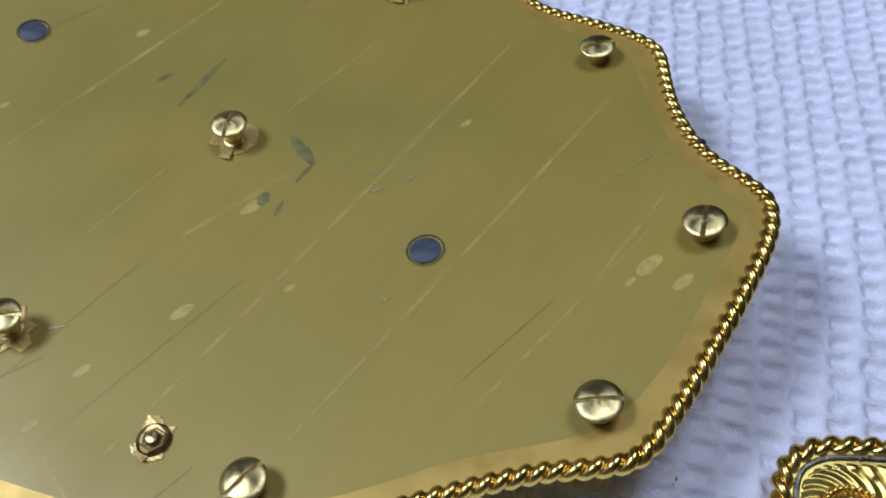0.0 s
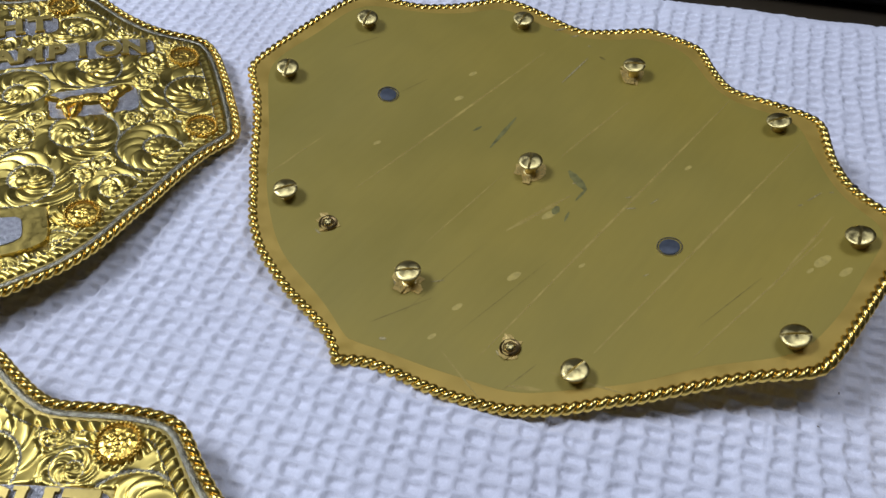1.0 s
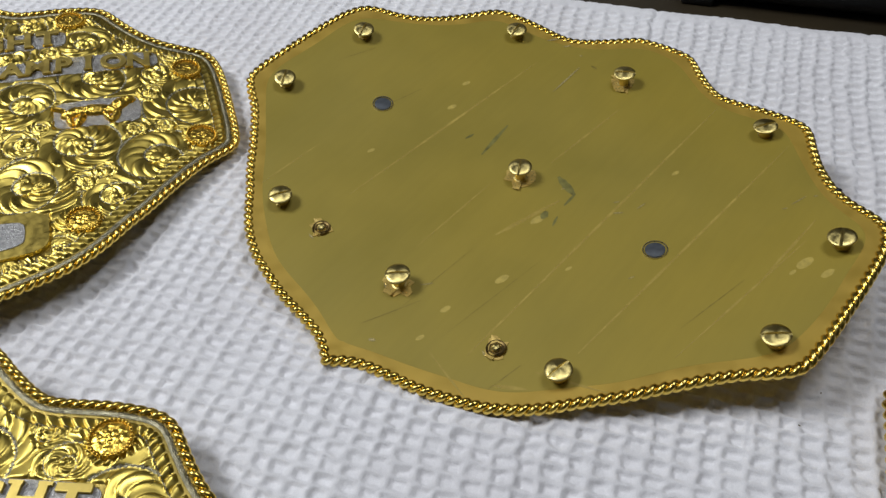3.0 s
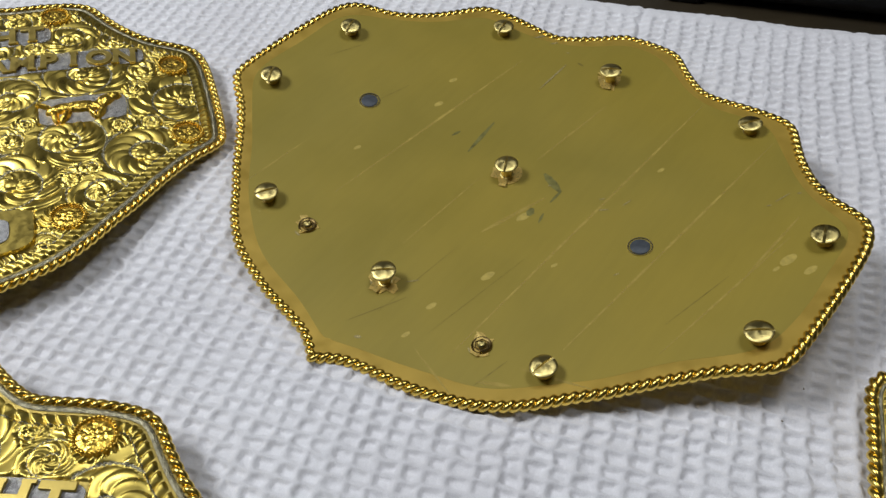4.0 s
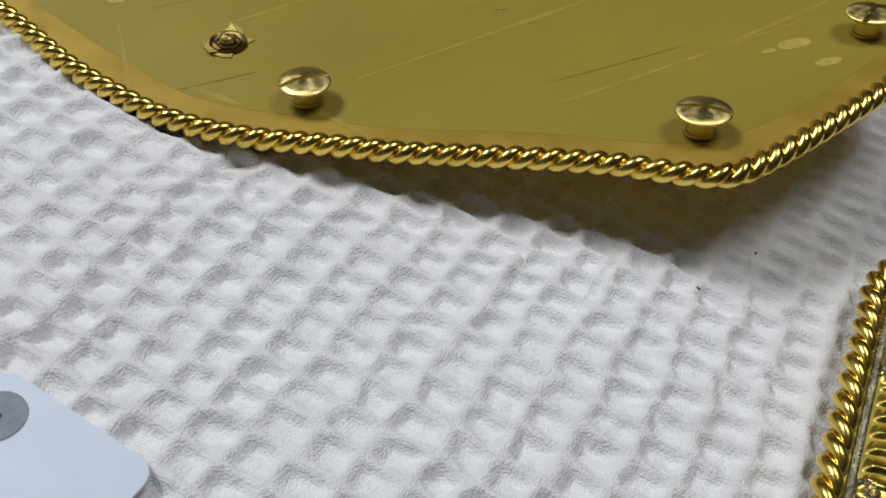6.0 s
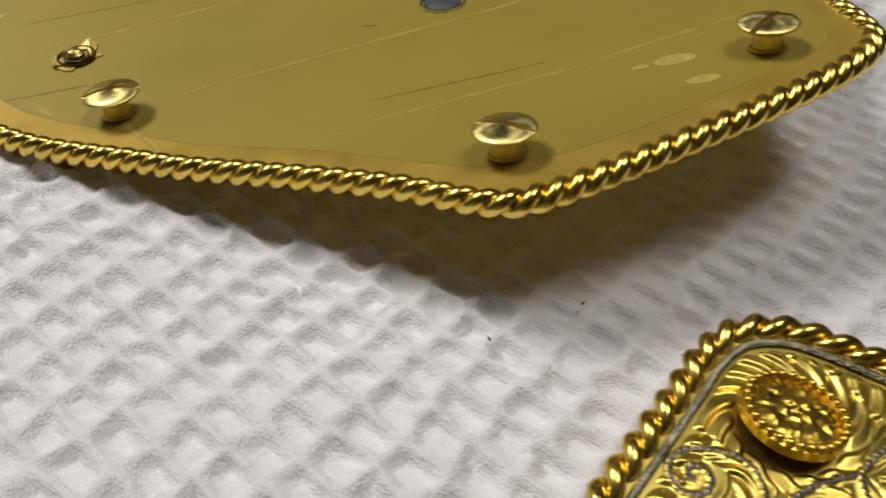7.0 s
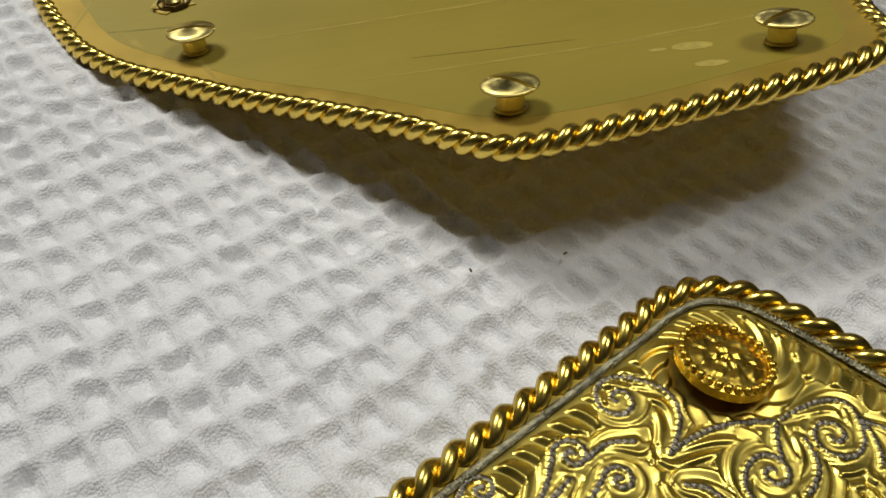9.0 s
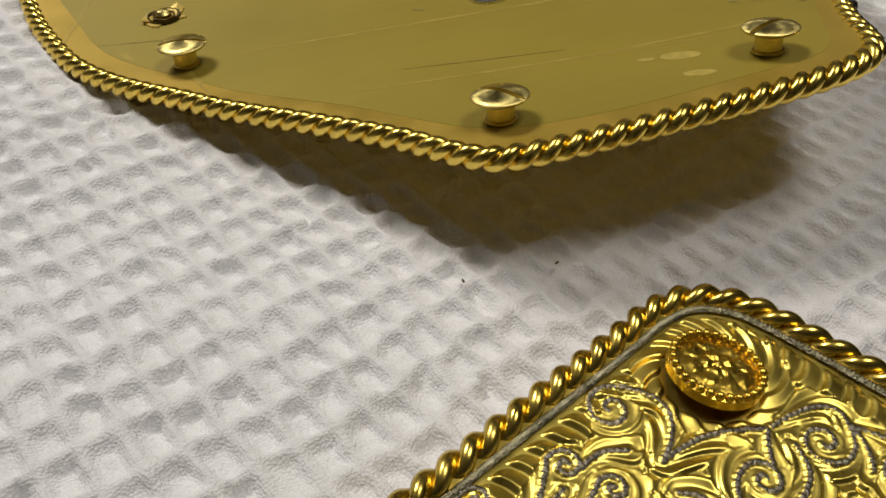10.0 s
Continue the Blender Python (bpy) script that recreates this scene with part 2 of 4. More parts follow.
# ---- plate outline, shared by the three large plates (half of it, from the lower point to the upper lobe) ----
HALF = [(0, -0.1394), (0.0045, -0.1362), (0.0123, -0.1325), (0.0238, -0.1302), (0.0383, -0.1280), (0.0525, -0.1242), (0.0655, -0.1195),
        (0.0790, -0.1107), (0.0932, -0.0970), (0.1015, -0.0894), (0.1170, -0.0730), (0.1297, -0.0610), (0.1412, -0.0530), (0.1465, -0.0470),
        (0.1480, -0.0350), (0.1482, -0.0200), (0.1480, 0.0), (0.1467, 0.0190), (0.1430, 0.0300), (0.1366, 0.0353), (0.1260, 0.0400),
        (0.1163, 0.0463), (0.1060, 0.0570), (0.0987, 0.0673), (0.0915, 0.0782), (0.0840, 0.0827), (0.0690, 0.0848), (0.0480, 0.0852),
        (0.0390, 0.0885), (0.0280, 0.0968), (0.0175, 0.1060), (0.0120, 0.1085), (0, 0.1095)]


def plate_outline(lean=0.0, shift=0.0):
    right = [(u + shift + lean * v, v) for u, v in HALF]
    left = [(-u + shift + lean * v, v) for u, v in HALF[-2:0:-1]]
    return right + left


BOW = 0.83  # how strongly the plates are bent to the waist


# ---- the room ----
def build_room():
    lo, hi, bottom, top = -2.2, 2.4, -0.75, 1.45
    mid, span = (lo + hi) / 2, hi - lo
    floor = part("floor", box(span + 0.4, span + 0.4, 0.1, (mid, mid, bottom - 0.05)), CARPET, None)
    tagged(floor, "dark floor of the room under the table", "floor", kind="structure")
    ceiling = part("ceiling", box(span + 0.4, span + 0.4, 0.1, (mid, mid, top + 0.05)), CEILING, None)
    tagged(ceiling, "plain off-white painted ceiling", "ceiling", kind="structure")
    for name, sx, sy, x, y in (("wall_north", span + 0.4, 0.2, mid, hi + 0.1), ("wall_south", span + 0.4, 0.2, mid, lo - 0.1),
                               ("wall_east", 0.2, span, hi + 0.1, mid), ("wall_west", 0.2, span, lo - 0.1, mid)):
        wall = part(name, box(sx, sy, top - bottom, (x, y, (top + bottom) / 2)), PAINT, None)
        tagged(wall, "plain painted wall of the workroom", "wall", kind="structure")


def build_ceiling_lamp(at, sx, sy, watts, colour):
    lamp = tagged(new("ceiling_lamp"), "white rectangular ceiling lamp, switched on", "ceiling lamp", "ceiling lamps")
    lamp.matrix_basis = pose(*at)
    part("frame", box(sx + 0.06, sy + 0.06, 0.03, (0, 0, 0.012), 0.0035), WHITE, lamp)
    lamp_light(at, sx, sy, watts, colour)


build_room()
build_ceiling_lamp(LAMP_MAIN, 0.54, 0.54, 20.5, (0.965, 1.0, 0.985))
build_ceiling_lamp(LAMP_SIDE, 0.50, 0.50, 6.5, (0.965, 1.0, 0.985))


# ---- table and cloth ----
CLOTH_TURN = -10.5


def build_table():
    table = tagged(new("table"), "dark brown table under the white waffle cloth", "table")
    table.matrix_basis = pose(-0.03, 0.14, -0.0065, 0, 0, CLOTH_TURN)
    part("tabletop", box(1.3, 0.98, 0.03, (0, 0, -0.015), 0.0035), TABLE, table)
    for sx in (-0.6, 0.6):
        for sy in (-0.44, 0.44):
            part("leg", box(0.05, 0.05, 0.7135, (sx, sy, -0.38675), 0.003), TABLE, table)


def build_cloth():
    """White waffle-weave towel: every cell is a real dimple between ridges."""
    pa, pb, n = 0.0086, 0.0063, 10
    a0, a1, b0, b1 = -62, 36, -14, 66
    na, nb = (a1 - a0) * n + 1, (b1 - b0) * n + 1
    ca, cb = np.meshgrid(a0 + np.arange(na) / n, b0 + np.arange(nb) / n, indexing="ij")
    rng = np.random.default_rng(4)

    def wavy(scale, seed):
        g = np.random.default_rng(seed).normal(size=(40, 40))
        x, y = (ca - a0) / scale % 38, (cb - b0) / scale % 38
        i, j = x.astype(int), y.astype(int)
        fx, fy = x - i, y - j
        fx, fy = fx * fx * (3 - 2 * fx), fy * fy * (3 - 2 * fy)
        return (g[i, j] * (1 - fx) + g[i + 1, j] * fx) * (1 - fy) + (g[i, j + 1] * (1 - fx) + g[i + 1, j + 1] * fx) * fy

    sa, sb = ca + 0.15 * wavy(6, 1) + 0.07 * wavy(0.9, 8) + 0.035 * wavy(0.3, 12), cb + 0.15 * wavy(6, 2) + 0.07 * wavy(0.9, 9) + 0.035 * wavy(0.3, 13)
    ia, ib = np.floor(sa + 0.5).astype(int), np.floor(sb + 0.5).astype(int)
    p, q = sa - ia, sb - ib
    depth = rng.uniform(0.65, 1.15, size=(400, 400))[ia + 150, ib + 150]
    skew = rng.uniform(-0.07, 0.07, size=(2, 400, 400))
    p, q = p + skew[0][ia + 150, ib + 150] * (1 - 4 * p * p), q + skew[1][ia + 150, ib + 150] * (1 - 4 * q * q)
    pit = np.exp(-((np.abs(p) / 0.38) ** 4.2 + (np.abs(q) / 0.38) ** 4.2) ** 1.5)
    pit *= np.clip(1 + 0.9 * (0.8 * q - 0.5 * p), 0.3, 1.8)
    pit *= np.clip((b1 - 0.7 - cb) / 0.8, 0, 1)
    z = -0.0020 * depth * pit + 0.00022 * wavy(0.8, 3) + 0.00018 * wavy(0.25, 14) + 0.0006 * wavy(5, 5) + 0.0006 * wavy(11, 6) - 0.0012
    # one long crease and a shallow fold
    crease = sa + 2.3 + 0.12 * wavy(9, 7)
    z += -0.0009 * np.exp(-(crease / 0.2) ** 2) + 0.0006 * np.exp(-((crease + 0.55) / 0.3) ** 2)
    verts = np.c_[(ca * pa).ravel(), (cb * pb).ravel(), z.ravel()]
    idx = np.arange(na * nb).reshape(na, nb)
    faces = np.stack([idx[:-1, :-1], idx[1:, :-1], idx[1:, 1:], idx[:-1, 1:]], -1).reshape(-1, 4)
    me = bpy.data.meshes.new("waffle_cloth")
    me.vertices.add(len(verts))
    me.vertices.foreach_set("co", verts.ravel())
    me.loops.add(faces.size)
    me.loops.foreach_set("vertex_index", faces.ravel().astype(np.int32))
    me.polygons.add(len(faces))
    me.polygons.foreach_set("loop_start", (np.arange(len(faces)) * 4).astype(np.int32))
    me.polygons.foreach_set("use_smooth", [True] * len(faces))
    me.update(calc_edges=True)
    me.materials.append(CLOTH)
    cloth = new("waffle_cloth", me)
    cloth.matrix_basis = pose(0.0028, 0.0018, 0, 0, 0, CLOTH_TURN)
    tagged(cloth, "white waffle-weave cotton towel spread over the dark table", "towel")


build_table()
build_cloth()


def build_black_case():
    case = tagged(new("black_case"), "black plastic case standing behind the towel", "case")
    case.matrix_basis = pose(0.292, 0.474, -0.0065, 0, 0, CLOTH_TURN)
    part("body", box(0.42, 0.16, 0.12, (0, 0, 0.0640), 0.008, 3), BLACK, case)
    for x in (-0.195, 0.195):
        part("foot", box(0.020, 0.150, 0.006, (x, -0.006, 0.003), 0.002), BLACK, case)


build_black_case()


# ---- large plate lying face down ----
def back_height(u, v):
    return 0.0105 - 0.0202 * u + 0.0685 * v + BOW * u * u + 0.32 * max(u, 0.0) * v


def build_screw(u, v, turn, stand=0.0040):
    """A slotted brass post screw standing on the back of the plate."""
    v *= 1 - 0.27 * max(u, 0.0)
    screw = tagged(new("post_screw"), "slotted brass post screw standing on the gold plate", "screw", "post screws on the plate")
    lean_x, lean_y = 0.0685, -(-0.0202 + 2 * BOW * u)
    base = Matrix.Rotation(radians(-32), 4, "Z")
    at = PLATE @ Vector((u, v, back_height(u, v) + 0.0002))
    screw.matrix_basis = Matrix.Translation(at) @ base @ Euler((lean_x, lean_y, 0)).to_matrix().to_4x4() @ Matrix.Rotation(radians(turn), 4, "Z")
    part_of("post", mesh_of("post", *lathe([(0.0031, 0), (0.0031, 0.0004), (0.0026, 0.0006), (0.0026, stand)], 24), BRASS), screw)
    r = 0.0054
    profile = [(0.0001, 0.0), (0.0026, 0), (r * 0.94, 0.0007), (r, 0.0010), (r, 0.0013), (r * 0.96, 0.0015), (r * 0.75, 0.0018), (r * 0.5, 0.0021), (r * 0.25, 0.00225), (0.00005, 0.0023)]
    verts, faces = lathe(profile, 48)
    bm = bmesh.new()
    made = [bm.verts.new(p) for p in verts]
    for f in faces:
        bm.faces.new([made[i] for i in f])
    bmesh.ops.remove_doubles(bm, verts=bm.verts, dist=0.00012)
    # the slot: the dome is cut on both sides and its strip pressed down
    for x in (-0.0006, -0.00055, 0.00055, 0.0006):
        bmesh.ops.bisect_plane(bm, geom=bm.verts[:] + bm.edges[:] + bm.faces[:], plane_co=(x, 0, 0), plane_no=(1, 0, 0))
    for w in bm.verts:
        if abs(w.co.x) < 0.00057 and w.co.z > 0.0012:
            w.co.z = 0.0012
    bmesh.ops.translate(bm, verts=bm.verts, vec=(0, 0, stand))
    head = part("head", bm, BRASS, screw, smooth=True)
    head.data.set_sharp_from_angle(angle=radians(32))
    return screw


PLATE = pose(-0.006, 0.254, 0, 0, 0, -32)


def lay(u, v):
    """A pose on the back of the plate, tilted with it."""
    return Matrix.Translation((u, v, back_height(u, v))) @ Euler((0.0685, 0.0202 - 2 * BOW * u, 0)).to_matrix().to_4x4()


def build_back_plate():
    plate = tagged(new("belt_plate"), "large gold belt plate lying face down, back under olive film", "belt plate", "large belt plates")
    plate.matrix_basis = PLATE
    points = [(u * (1 - 0.002 * (u > 0)), v * (1 - 0.27 * max(u, 0.0))) for u, v in plate_outline(0.036, 0.0045)]
    loop = smooth_loop(points, 320)
    part_of("backing", mesh_of("backing", *sheet(inset(loop, 0.0012, 2), back_height, 0.0, -0.0028), RIM), plate, "bare orange-gold plate")
    cover = inset(loop, 0.0066, 26)
    wobble = np.array([0.0006 * math.sin(k * 0.11) + 0.0004 * math.sin(k * 0.37 + 1) for k in range(len(cover))])
    cover = cover - normals(cover) * wobble[:, None]
    film = part_of("film", mesh_of("film", *sheet(cover, back_height, 0.00005, -0.0004, 30), FILM), plate, "olive protective film with pale creases")
    film.data.set_sharp_from_angle(angle=radians(35))
    part_of("front_face", mesh_of("front_face", *sheet(inset(loop, 0.0016, 2), back_height, -0.0029, -0.0034, 30), GOLD_UNDER), plate, "gold front face turned down to the towel")
    rope(plate, points, back_height, -0.0013, 0.0048, 0.0077)

    def streak(name, a, b, width, mat, lift=0.00010, curve=0.0):
        p, q = np.array(a), np.array(b)
        t = np.linspace(0, 1, 24)[:, None]
        off = np.array((-(q - p)[1], (q - p)[0])) * curve
        path = p + (q - p) * t + off * np.sin(t * math.pi)
        w = [width * (0.25 + 0.75 * math.sin(math.pi * (0.04 + 0.92 * s))) * (1 + 0.22 * noise.noise((s * 7 + a[0] * 900, a[1] * 500, 0.5))) for s in t[:, 0]]
        part_of(name, mesh_of(name, *band(path, w, back_height, lift), mat), film)

    for a, b, w in (((0.0552, 0.0770), (0.0439, -0.1050), 0.0013), ((0.0955, 0.0640), (0.0790, -0.0800), 0.0012), ((-0.0540, -0.0700), (-0.0400, 0.0600), 0.0012),
                    ((0.0090, 0.0030), (0.0152, 0.0531), 0.0012), ((0.0149, -0.0484), (0.0262, -0.0155), 0.0021), ((0.1102, -0.0632), (0.1255, 0.0124), 0.0009),
                    ((-0.090, -0.092), (-0.087, -0.056), 0.0007), ((0.030, -0.112), (0.058, -0.121), 0.0008), ((0.1200, -0.0130), (0.1239, 0.0244), 0.0013),
                    ((-0.006, -0.020), (-0.009, -0.074), 0.0007), ((0.0700, -0.0960), (0.1020, -0.0880), 0.0010), ((0.060, -0.110), (0.072, -0.104), 0.0016)):
        streak("crease", a, b, w, CREASE)
    for a, b, w in (((0.1053, -0.050), (0.1144, -0.017), 0.0003), ((-0.001, -0.119), (0.0114, -0.095), 0.0004), ((0.0066, -0.107), (0.0115, -0.061), 0.0002),
                    ((-0.0155, 0.0746), (-0.0116, 0.0739), 0.0016), ((0.0300, -0.104), (0.0395, -0.050), 0.0002), ((-0.120, -0.008), (-0.112, 0.012), 0.0003),
                    ((-0.079, -0.012), (-0.074, 0.006), 0.00035), ((0.060, -0.112), (0.064, -0.096), 0.0004)):
        streak("scratch", a, b, w, DARK_MARK)
    for a, b, w in (((-0.0213, -0.012), (-0.0235, 0.012), 0.0020), ((-0.0345, -0.008), (-0.033, -0.003), 0.0015), ((0.017, -0.003), (0.030, -0.009), 0.0040),
                    ((0.0298, -0.008), (0.0297, -0.017), 0.0014), ((0.0252, -0.024), (0.0262, -0.029), 0.0035), ((0.031, -0.024), (0.0325, -0.030), 0.0012)):
        streak("tarnish_smear", a, b, w, GREEN)
    # glints on torn film, painted as small bright streaks
    for a, b, w in (((-0.0198, 0.046), (-0.0196, 0.070), 0.0009), ((-0.046, 0.078), (-0.042, 0.083), 0.0012), ((0.0579, -0.002), (0.0592, 0.003), 0.0006),
                    ((0.007, -0.1225), (0.0095, -0.121), 0.0016), ((0.112, 0.029), (0.115, 0.036), 0.0005), ((-0.0250, 0.078), (-0.0236, 0.0787), 0.0009),
                    ((0.0505, -0.0095), (0.0540, -0.0070), 0.0007), ((0.0470, -0.0040), (0.0490, -0.0020), 0.0006), ((0.1100, 0.0250), (0.1115, 0.0265), 0.0006),
                    ((0.1175, 0.0370), (0.1190, 0.0380), 0.0007), ((-0.0360, 0.0790), (-0.0335, 0.0825), 0.0010), ((-0.0520, -0.0985), (-0.0485, -0.0990), 0.0009),
                    ((0.0475, -0.0995), (0.0500, -0.1010), 0.0007), ((-0.0070, -0.0975), (-0.0035, -0.0995), 0.0012), ((0.0060, -0.0890), (0.0100, -0.0850), 0.0005),
                    ((0.0755, -0.0385), (0.0770, -0.0360), 0.0005), ((0.0230, -0.0090), (0.0240, -0.0075), 0.0006)):
        streak("tear_glint", a, b, w, SHEEN_MARK, 0.0002)
    for (u, v), s in (((0.0321, -0.0665), 1.0), ((0.0226, -0.0923), 0.75), ((0.0232, -0.1092), 0.6), ((0.0248, -0.0305), 1.1), ((0.1299, 0.0004), 1.2),
                      ((0.1391, -0.0014), 0.9), ((-0.0537, 0.0053), 0.8), ((-0.0591, 0.0236), 0.7), ((0.052, -0.0464), 0.5), ((-0.0651, -0.0431), 0.6),
                      ((0.0608, 0.0261), 0.6), ((0.128, -0.006), 0.5)):
        ring = []
        for a in np.linspace(0, 2 * math.pi, 22, endpoint=False):
            k = 1 + 0.14 * noise.noise((u * 300 + 2 * math.cos(a), v * 300 + 2 * math.sin(a), 0))
            ring.append((u + k * s * (0.0017 * math.cos(a) + 0.0008 * math.sin(a)), v + k * s * 0.0032 * math.sin(a)))
        part_of("blister", mesh_of("blister", *sheet(np.array(ring), back_height, 0.00010, 0.00002, 4), PALE_MARK), film)

    for u, v in ((-0.0819, -0.0159), (0.0767, -0.0193)):
        spot = part_of("magnet", mesh_of("magnet", *lathe([(0.0042, 0.0), (0.0042, 0.0004), (0.0039, 0.0006), (0.00005, 0.0006)], 28), STEEL), plate, "blue-grey magnet disc")
        spot.matrix_basis = lay(u, v)
        ring = part_of("ring", mesh_of("ring", *lathe([(0.0053, 0.0), (0.0052, 0.0006), (0.0048, 0.0006), (0.0047, 0.0002)], 28), RING), spot)
    for u, v in ((0.0515, -0.0958), (-0.0498, -0.0926)):
        stud = part_of("stud", mesh_of("stud", *lathe([(0.0019, 0.0), (0.0019, 0.0013), (0.0013, 0.0019), (0.00005, 0.0021)], 20), BRASS), plate, "small brass stud in a dark torn hole")
        stud.matrix_basis = lay(u, v)
        part_of("hole_rim", mesh_of("hole_rim", *lathe([(0.0043, 0.0002), (0.0040, 0.0010), (0.0034, 0.0005), (0.0029, 0.0004), (0.0018, 0.0004)], 24), BRASS_DARK), stud)
        part_of("washer", mesh_of("washer", *lathe([(0.0031, 0.0004), (0.0031, 0.0008), (0.0026, 0.0008), (0.0026, 0.0004)], 6), BRASS_DARK), stud)
    # a solid black ball stands in for the dark gap in the rope
    gap = bmesh.new()
    bmesh.ops.create_icosphere(gap, subdivisions=2, radius=1, matrix=Matrix.Translation((0.1245, 0.0445, back_height(0.1245, 0.0445) - 0.0012)) @ Matrix.Rotation(radians(-38), 4, "Z") @ Matrix.Diagonal((0.0014, 0.0020, 0.0019, 1)))
    part("rope_gap", gap, BLACK, plate, "black gap at a joint in the rope edge")
    # film lifted and torn round the three taller posts and the two studs
    rng = random.Random(5)
    for u, v, s in ((0.003, -0.0136, 1.0), (-0.0014, -0.0941, 1.0), (0.0064, 0.071, 1.0), (0.0515, -0.0958, 0.72), (-0.0498, -0.0926, 0.72)):
        ring = []
        for a in np.linspace(0, 2 * math.pi, 16, endpoint=False):
            q = s * rng.uniform(0.0042, 0.0082)
            ring.append((u + q * math.cos(a), v + q * math.sin(a)))
        part_of("torn_patch", mesh_of("torn_patch", *sheet(np.array(ring), back_height, 0.0004, 0.0001, 3), TORN), plate, "bright bare gold where the film is torn")
        for k in range(2):
            a = 2.6 + k * 2.2 + rng.uniform(-0.3, 0.3)
            r0, r1, spread = 0.0024 * (2 - s), s * rng.uniform(0.0066, 0.0092), rng.uniform(0.4, 0.7)
            tri = []
            for r, b, h in ((r0, a - 0.7, 0.0004), (r0, a + 0.7, 0.0004), (r1, a + spread * 0.5, 0.0012), (r1 * 0.92, a - spread * 0.5, 0.0004)):
                uu, vv = u + r * math.cos(b), v + r * math.sin(b)
                tri.append((uu, vv, back_height(uu, vv) + h))
            low = [(x, y, z - 0.00012) for x, y, z in tri]
            me = mesh_of("torn_flap", tri + low, [(0, 1, 2, 3), (7, 6, 5, 4), (0, 4, 5, 1), (1, 5, 6, 2), (2, 6, 7, 3), (3, 7, 4, 0)], TORN, False)
            part_of("torn_flap", me, plate, "lifted bright gold film flap")
    return plate


build_back_plate()
for u, v, turn, stand in ((-0.1225, 0.0143, 20, 0.0035), (-0.0614, 0.0703, 10, 0.0035), (0.0064, 0.071, -60, 0.0058), (0.0827, 0.0688, -40, 0.0035),
                          (0.1378, 0.0148, 15, 0.0035), (0.1373, -0.0422, -60, 0.0035), (0.0791, -0.0948, -12, 0.0035), (-0.0014, -0.0941, -50, 0.0058),
                          (-0.0751, -0.0931, -30, 0.0035), (-0.1272, -0.0396, 30, 0.0035), (0.003, -0.0136, 25, 0.0058)):
    build_screw(u, v, turn, stand)


# ---- engraved faces ----
def saw(t):
    """A flute: a slow rise and a quick fall."""
    f = t - np.floor(t)
    return np.sin(np.pi * f / 1.72) * np.clip((1 - f) / 0.16, 0, 1)


def facet(t):
    """A bright cut: one long flat slope and a short steep one."""
    f = t - np.floor(t)
    return np.where(f < 0.74, f / 0.74, (1 - f) / 0.26)


def curl(centre, entry, turns, hand, tail=None, pull=1.0):
    """A stem that runs from its tail and coils round a centre; hand 1 is anticlockwise."""
    c, e = np.array(centre), np.array(entry)
    r, a0 = np.linalg.norm(e - c), math.atan2(e[1] - c[1], e[0] - c[0])
    t = np.linspace(0, 1, 60)
    ang, rad = a0 + hand * 2 * math.pi * turns * t, r * (1 - 0.86 * t ** 0.85)
    path = c + np.c_[np.cos(ang), np.sin(ang)] * rad[:, None]
    if tail is not None:
        p0 = np.array(tail)
        reach = np.linalg.norm(e - p0)
        run = (path[1] - path[0]) / np.linalg.norm(path[1] - path[0])
        mid = e - run * reach * 0.55 * pull
        q = np.linspace(0, 1, 40)[:-1, None]
        path = np.vstack([(1 - q) ** 2 * p0 + 2 * q * (1 - q) * mid + q * q * e, path])
    return path


def stem(a, b, bulge):
    """A bowed stem between two places."""
    p, q = np.array(a), np.array(b)
    off = np.array((-(q - p)[1], (q - p)[0])) * bulge
    t = np.linspace(0, 1, 40)[:, None]
    return p + (q - p) * t + off * np.sin(math.pi * t)


